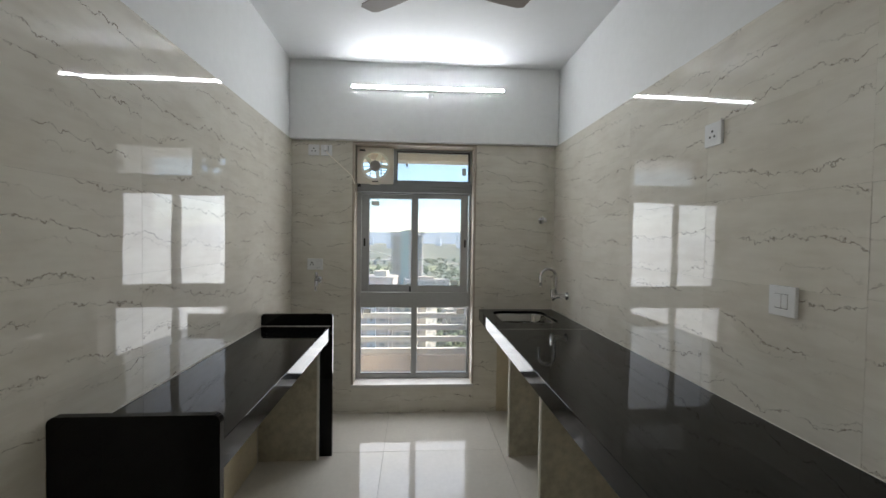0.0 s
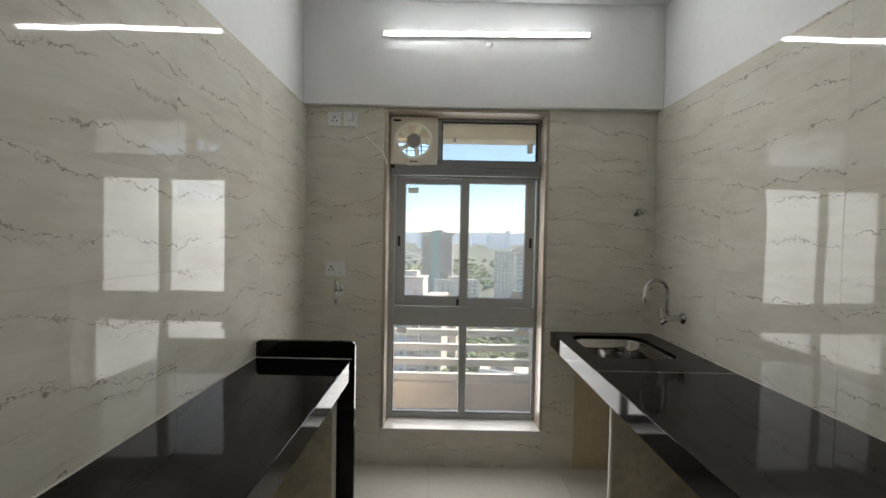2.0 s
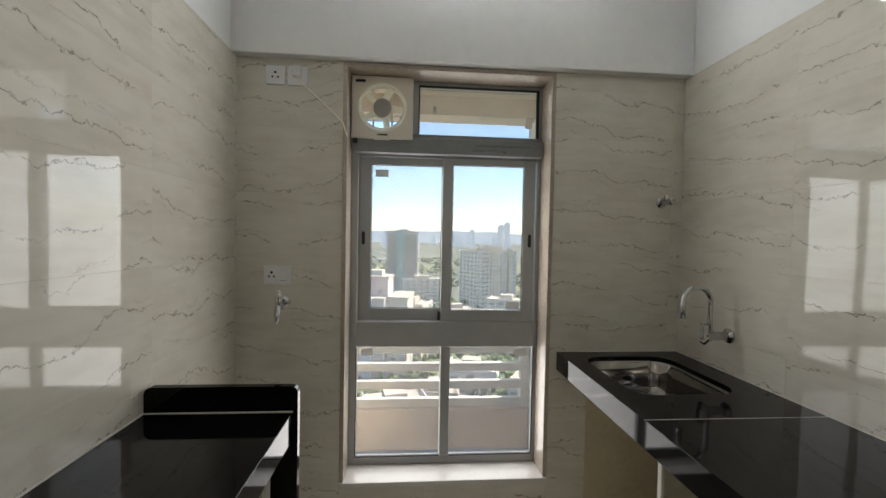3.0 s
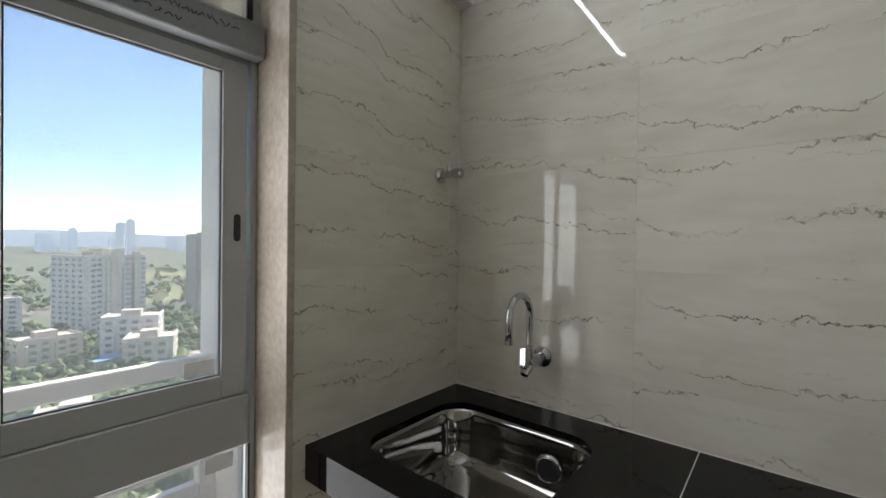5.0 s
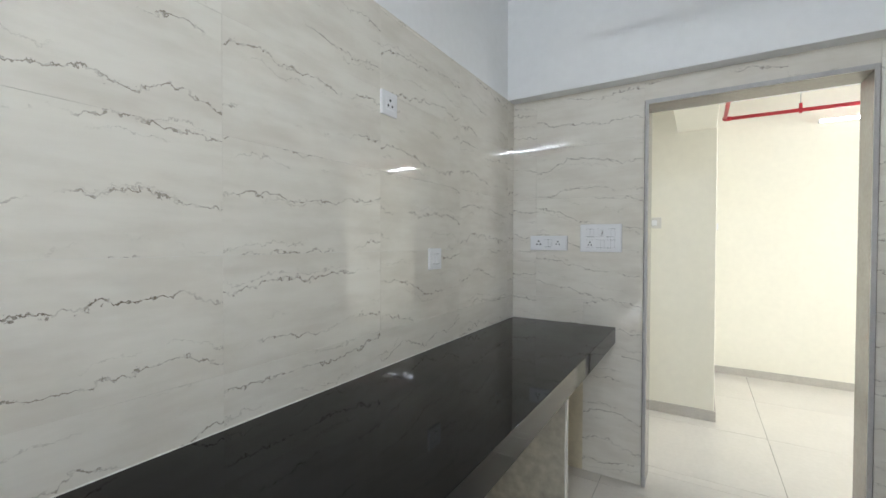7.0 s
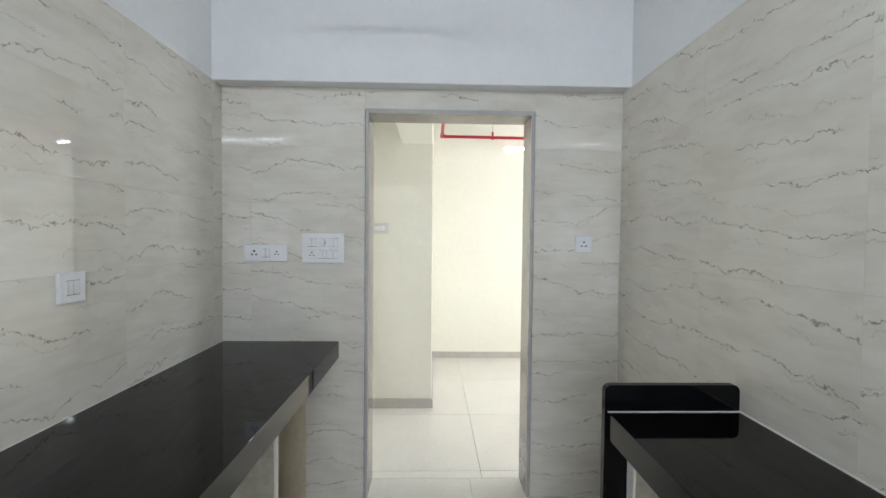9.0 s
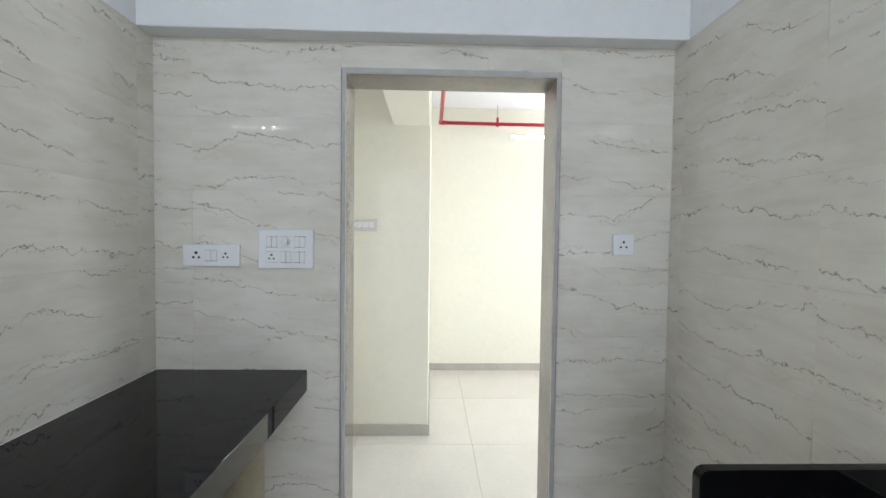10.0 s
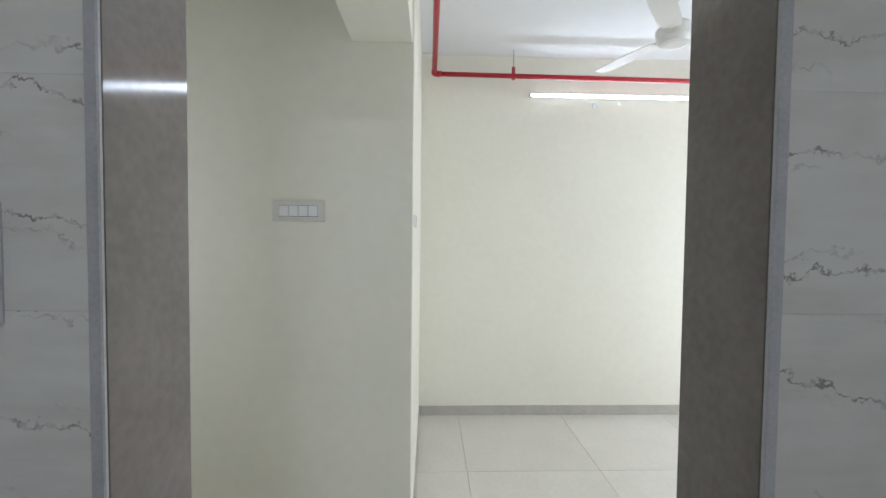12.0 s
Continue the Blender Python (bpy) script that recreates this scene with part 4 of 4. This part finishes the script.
part("stair_tower", boxes(((-5, -15.8, 0), (-1, -13, 53)), ((9, -15.8, 0), (12, -13, 52)), ((-3, -6, 49), (10, 6, 54))), CITY["cream"], white_block, "cream stair towers above the roof")


def near_building():
    """The closest block: pinkish body with a set-back penthouse, a pale blue stair strip, terraces and a cream wing."""
    x, y = polar(-5.2, 165)
    b = thing("apartment_building", pose(x, y, GZ, 0, 0, -8), "pinkish white apartment block with terraces and a blue stripe", "building")

    def block(name, lo, hi, wall, label=""):
        return part(name, box(lo, hi), CITY[wall], b, label)

    block("wall", (-20, -10, 0), (9, 12, 34), "pink")
    block("wall", (-4, -13, 0), (8, -10, 36.5), "pink")
    block("stair_strip", (0.6, -14.2, 0), (3.6, -13, 37.5), "pale_blue", "pale blue stair strip")
    block("penthouse", (-9, 0, 34), (7, 11, 43), "pink")
    block("coping", (-9.4, -0.4, 43), (7.4, 11.4, 43.8), "roof")
    block("wing", (9, -9, 0), (16, 8, 36.5), "cream", "cream side wing")
    block("coping", (8.6, -9.4, 36.5), (16.4, 8.4, 37.2), "roof")
    block("coping", (-4.3, -13.3, 36.5), (8.3, -10, 37.2), "roof")
    block("roof", (-20.3, -10.3, 34), (-9.4, 12.3, 34.6), "roof")
    block("parapet", (-20.2, -10.2, 34.6), (-4.3, -9.6, 35.8), "pink")
    block("water_tank", (-15, 2, 34.6), (-11, 6, 37.5), "white")
    block("stair_head", (-1, 3, 43.8), (4, 8, 46), "cream")
    for f in range(11):
        z = 1.2 + 3.1 * f
        for cx, w, fy in ((-17.5, 2.6, -10), (-12.5, 3.4, -10), (-7.5, 2.6, -10), (-2.2, 1.8, -13), (5.8, 2.0, -13), (10.8, 1.6, -9), (14.2, 1.6, -9)):
            block("window", (cx - w / 2, fy - 0.06, z), (cx + w / 2, fy + 0.3, z + 1.5), "window")
            block("sunshade", (cx - w / 2 - 0.3, fy - 0.8, z + 1.6), (cx + w / 2 + 0.3, fy, z + 1.8), "white")
        block("window", (1.6, -14.26, z), (2.6, -13.9, z + 1.4), "window")
        block("balcony", (-14.8, -11.4, z - 0.9), (-10.2, -10, z), "pink")
        for cy in (-5, 1, 5):
            block("window", (15.7, cy - 0.9, z), (16.06, cy + 0.9, z + 1.5), "window")
    for cx in (-6, -1, 4):
        block("window", (cx - 0.8, -0.06, 37), (cx + 0.8, 0.3, 38.6), "window")


near_building()
orange_top = building(-10.5, 250, 34, 24, 46, "cream", 4, 5, 15, "cream apartment block with an orange roof room")
part("roof_room", boxes(((-9, -8, 46.2), (9, 8, 51)), ((-9.5, -8.5, 51), (9.5, 8.5, 51.6)), ((12, -11, 46.2), (16.6, 0, 48.6))), CITY["orange"], orange_top, "orange roof room")
building(0.6, 190, 14, 16, 29, "cream", -20, 2, 9, "narrow cream apartment block")
building(1.8, 390, 40, 18, 20, "white", 10, 6, 6, "low white apartment block beside the trees")
building(13.6, 250, 22, 16, 23, "white", -24, 4, 7, "stepped white apartment block")
building(15.2, 225, 18, 16, 17, "cream", -24, 3, 5, "small cream apartment block")
building(6.6, 260, 22, 14, 15, "cream", 12, 4, 5, "small cream apartment block")
building(20.3, 420, 20, 22, 64, "concrete", 0, 3, 18, "narrow grey apartment tower beside the fields")
building(-16.0, 210, 30, 20, 36, "white", 10, 5, 12, "white apartment block behind the low houses")
building(-1.5, 120, 18, 14, 12, "white", 14, 3, 4, "low white house with a flat roof terrace")
building(9.0, 150, 18, 14, 13, "white", -16, 3, 4, "low white house with a flat roof terrace")
building(4.0, 135, 14, 12, 10, "pink", -6, 3, 3, "low pinkish house among the trees")
building(17.5, 140, 16, 14, 12, "cream", -30, 3, 4, "low cream house among the trees")


def shell_tower():
    x, y = polar(-0.8, 410)
    b = thing("tower_under_construction", pose(x, y, GZ, 0, 0, -6), "grey tower under construction wrapped in blue-green netting", "building")
    w, d, h = 30, 24, 64
    part("core", box((-w / 2 + 1.5, -d / 2 + 2, 0), (w / 2 - 1.5, d / 2 - 2, h - 2)), CITY["concrete"], b)
    for f in range(22):
        part("floor_slab", box((-w / 2, -d / 2, 3 * f), (w / 2, d / 2, 3 * f + 0.6)), CITY["concrete"], b)
    for k in range(9):
        part("column", box((-w / 2 + k * w / 8.3, -d / 2, 0), (-w / 2 + k * w / 8.3 + 0.9, -d / 2 + 1, h + 1.5)), CITY["concrete"], b)
    part("safety_net", box((-w * 0.18, -d / 2 - 0.6, 6), (w * 0.08, -d / 2 - 0.3, h + 2)), CITY["net"], b, "blue-green safety net")
    part("top_frame", boxes(((-w / 2 - 3, -d / 2, h), (w / 2 + 3, d / 2, h + 0.7)), ((-w * 0.1, -d * 0.2, h), (w * 0.15, d * 0.2, h + 3))), CITY["concrete"], b)


shell_tower()
rng = random.Random(4)
for k in range(46):
    az = rng.uniform(-24, 32)
    dist = rng.uniform(2100, 3300)
    w, h = rng.uniform(22, 50), rng.choice((55, 70, 85, 100, 120, 150)) * rng.uniform(0.8, 1.1)
    x, y = polar(az, dist)
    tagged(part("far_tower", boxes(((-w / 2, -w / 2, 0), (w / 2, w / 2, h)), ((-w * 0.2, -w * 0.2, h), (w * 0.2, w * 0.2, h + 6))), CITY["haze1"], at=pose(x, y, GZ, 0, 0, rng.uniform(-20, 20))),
           "high-rise tower made pale by a haze glow", "building", "distant skyline", "stuff")
bx, by = polar(-6.5, 900)
bridge = thing("arch_bridge", pose(bx, by, GZ, 0, 0, 20), "pale steel arch bridge beyond the fields", "bridge")
part("deck", box((-75, -5, 9), (75, 5, 11)), CITY["white"], bridge)
for sy in (-5, 5):
    part("arch", rod([(-70 + 140 * k / 16, sy, 10 + 20 * math.sin(math.pi * k / 16)) for k in range(17)], 0.9, 8), CITY["white"], bridge)
for px in (-60, -20, 20, 60):
    part("pier", box((px - 1.5, -4, 0), (px + 1.5, 4, 9)), CITY["concrete"], bridge)
hills = bmesh.new()
ring = []
for k in range(90):
    az = -60 + 120 * k / 89
    x, y = polar(az, 4300)
    hh = 120 + 45 * noise.noise(Vector((az * 0.09, 3.1, 0))) + 14 * noise.noise(Vector((az * 0.4, 8.0, 0)))
    ring.append((hills.verts.new((x, y, GZ - 20)), hills.verts.new((x, y, GZ + max(45, hh)))))
for a, b in zip(ring, ring[1:]):
    hills.faces.new((a[0], b[0], b[1], a[1]))
tagged(part("backdrop", hills, CITY["haze2"]), "far hills with a pale blue haze glow", "hills", kind="structure")
for az, dist, w, d in ((17, 560, 190, 130), (19, 900, 260, 160), (-3, 800, 240, 120)):
    x, y = polar(az, dist)
    tagged(part("field", box((-w / 2, -d / 2, 0), (w / 2, d / 2, 0.4)), CITY["field"], at=pose(x, y, GZ, 0, 0, 14)), "flat yellow-green field", "field", kind="structure")


def tree_stuff(name, count, lo, hi, seed, label):
    """Crowns made of many small uneven clumps, on short trunks."""
    r = random.Random(seed)
    unit = bmesh.new()
    bmesh.ops.create_icosphere(unit, subdivisions=1, radius=1.0)
    uv = [v.co.copy() for v in unit.verts]
    uf = [[v.index for v in f.verts] for f in unit.faces]
    unit.free()
    verts, faces = [], []
    for _ in range(count):
        az, dist = r.uniform(-26, 34), r.uniform(lo, hi)
        x, y = polar(az, dist)
        size = r.uniform(3.0, 6.0)
        for _ in range(9):
            c = Vector((x + r.gauss(0, size * 0.45), y + r.gauss(0, size * 0.45), GZ + size * r.uniform(0.5, 1.7)))
            s = size * r.uniform(0.25, 0.5)
            base = len(verts)
            verts.extend((c + Vector((p.x * s * r.uniform(0.7, 1.3), p.y * s * r.uniform(0.7, 1.3), p.z * s * r.uniform(0.6, 1.1))))[:] for p in uv)
            faces.extend([base + k for k in f] for f in uf)
        base = len(verts)
        for k in range(4):
            verts.extend([(x + 0.3 * math.cos(k * 1.57), y + 0.3 * math.sin(k * 1.57), GZ), (x + 0.2 * math.cos(k * 1.57), y + 0.2 * math.sin(k * 1.57), GZ + size)])
        for k in range(4):
            faces.append([base + 2 * k, base + 2 * ((k + 1) % 4), base + 2 * ((k + 1) % 4) + 1, base + 2 * k + 1])
    me = bpy.data.meshes.new(name)
    me.from_pydata(verts, [], faces)
    me.materials.append(CITY["tree"])
    tagged(new(name, me), label, "trees", kind="stuff")


tree_stuff("trees", 1300, 85, 330, 2, "green tree crowns between the houses below")
tree_stuff("far_trees", 700, 330, 1100, 3, "dark green trees across the far scrubland")
for k in range(16):
    az, dist = rng.uniform(-20, 28), rng.uniform(75, 240)
    x, y = polar(az, dist)
    hh = rng.uniform(4, 9)
    w, d = rng.uniform(8, 16), rng.uniform(7, 12)
    hs = thing("house", pose(x, y, GZ, 0, 0, rng.uniform(-40, 40)), "low house with a flat roof among the trees", "house", "low houses")
    part("wall", box((-w / 2, -d / 2, 0), (w / 2, d / 2, hh)), CITY[rng.choice(("white", "cream", "pink"))], hs)
    part("roof", box((-w / 2 - 0.5, -d / 2 - 0.5, hh), (w / 2 + 0.5, d / 2 + 0.5, hh + 0.4)), CITY[rng.choice(("roof", "roof", "blue"))], hs)
    for j in range(3):
        part("window", box((-w / 2 + w * (j + 0.3) / 3, -d / 2 - 0.1, hh * 0.4), (-w / 2 + w * (j + 0.7) / 3, -d / 2 + 0.1, hh * 0.75)), CITY["window"], hs)


# ---- wall and floor tiles, piece by piece ----
meshes = {}


def tile_mesh(w, h, kind):
    key = (round(w, 3), round(h, 3), kind)
    if key not in meshes:
        th, bev = (TH, 0.0003) if kind == "tile" else (0.008, 0.0007)
        bm = bmesh.new()
        # front face at y = 0 looking along -y, slightly bevelled rim, open at the back
        front = [bm.verts.new(p) for p in ((-w / 2 + bev, 0, -h / 2 + bev), (w / 2 - bev, 0, -h / 2 + bev), (w / 2 - bev, 0, h / 2 - bev), (-w / 2 + bev, 0, h / 2 - bev))]
        rim = [bm.verts.new(p) for p in ((-w / 2, bev, -h / 2), (w / 2, bev, -h / 2), (w / 2, bev, h / 2), (-w / 2, bev, h / 2))]
        back = [bm.verts.new((v.co.x, th - 0.001, v.co.z)) for v in rim]
        bm.faces.new(front)
        for a, b in ((front, rim), (rim, back)):
            for k in range(4):
                bm.faces.new((a[k], b[k], b[(k + 1) % 4], a[(k + 1) % 4]))
        bm.faces.new(back[::-1])
        bmesh.ops.recalc_face_normals(bm, faces=bm.faces)
        me = bpy.data.meshes.new(kind)
        bm.to_mesh(me)
        bm.free()
        me.materials.append(M["tile"] if kind == "tile" else M["floor"])
        meshes[key] = me
    return meshes[key]


def cut(rects, hole):
    out = []
    a0, b0, a1, b1 = hole
    for r in rects:
        x0, z0, x1, z1 = r
        if x1 <= a0 or x0 >= a1 or z1 <= b0 or z0 >= b1:
            out.append(r)
            continue
        if x0 < a0:
            out.append((x0, z0, a0, z1))
        if x1 > a1:
            out.append((a1, z0, x1, z1))
        m0, m1 = max(x0, a0), min(x1, a1)
        if z0 < b0:
            out.append((m0, z0, m1, b0))
        if z1 > b1:
            out.append((m0, b1, m1, z1))
    return [r for r in out if r[2] - r[0] > 0.006 and r[3] - r[1] > 0.006]


tile_rng = random.Random(9)


def lay(parent, us, zs, holes, place, kind="tile", gap=0.00015, wob=0.12):
    for u0, u1 in zip(us, us[1:]):
        for z0, z1 in zip(zs, zs[1:]):
            rects = [(u0, z0, u1, z1)]
            for h in holes:
                rects = cut(rects, h)
            for x0, b0, x1, b1 in rects:
                o = new(kind, tile_mesh(x1 - x0 - 2 * gap, b1 - b0 - 2 * gap, kind))
                o.parent = parent
                tilt = pose(0, 0, 0, tile_rng.uniform(-wob, wob), 0, tile_rng.uniform(-wob, wob))
                o.matrix_basis = place((x0 + x1) / 2, (b0 + b1) / 2) @ tilt


def steps(lo, hi, first, pitch):
    out = [lo]
    v = first
    while v < hi - 0.01:
        if v > lo + 0.01:
            out.append(v)
        v += pitch
    return out + [hi]


ZS = steps(0.0, SOFFIT, 0.10, 0.3005)
lay(wall_east, steps(Y0, Y1, 0.643, 0.603), ZS, [(0, -1, 9, 0.80)], lambda u, z: pose(X1, u, z, 0, 0, -90))
lay(wall_west, steps(Y0, Y1, 0.627, 0.603), ZS, [(1.43, -1, 2.94, 0.80)], lambda u, z: pose(X0, u, z, 0, 0, 90))
lay(wall_north, steps(X0, X1, 0.111, 0.603), ZS, [(WX0 - 0.02, WZ0 - 0.025, WX1 + 0.02, WZ1 + 0.02), (0.91, -1, 9, 0.80)], lambda u, z: pose(u, Y1, z))
lay(wall_south, steps(X0, X1, 0.014, 0.603), ZS, [(DX0 - 0.022, -1, DX1 + 0.022, DTOP + 0.021), (0.93, -1, 9, 0.80)], lambda u, z: pose(u, Y0, z, 0, 0, 180))
lay(floor_slab, steps(X0, X1, 0.02, 0.8), steps(DBACK, Y1, 0.64, 0.8), [], lambda u, v: pose(u, v, 0, -90, 0, 0), "floor_tile", 0.0009, 0.03)
lay(floor_slab, steps(HX0, HX1, -2.455, 0.8), steps(HY0, DBACK, -1.303, 0.8), [], lambda u, v: pose(u, v, 0, -90, 0, 0), "floor_tile", 0.0009, 0.03)
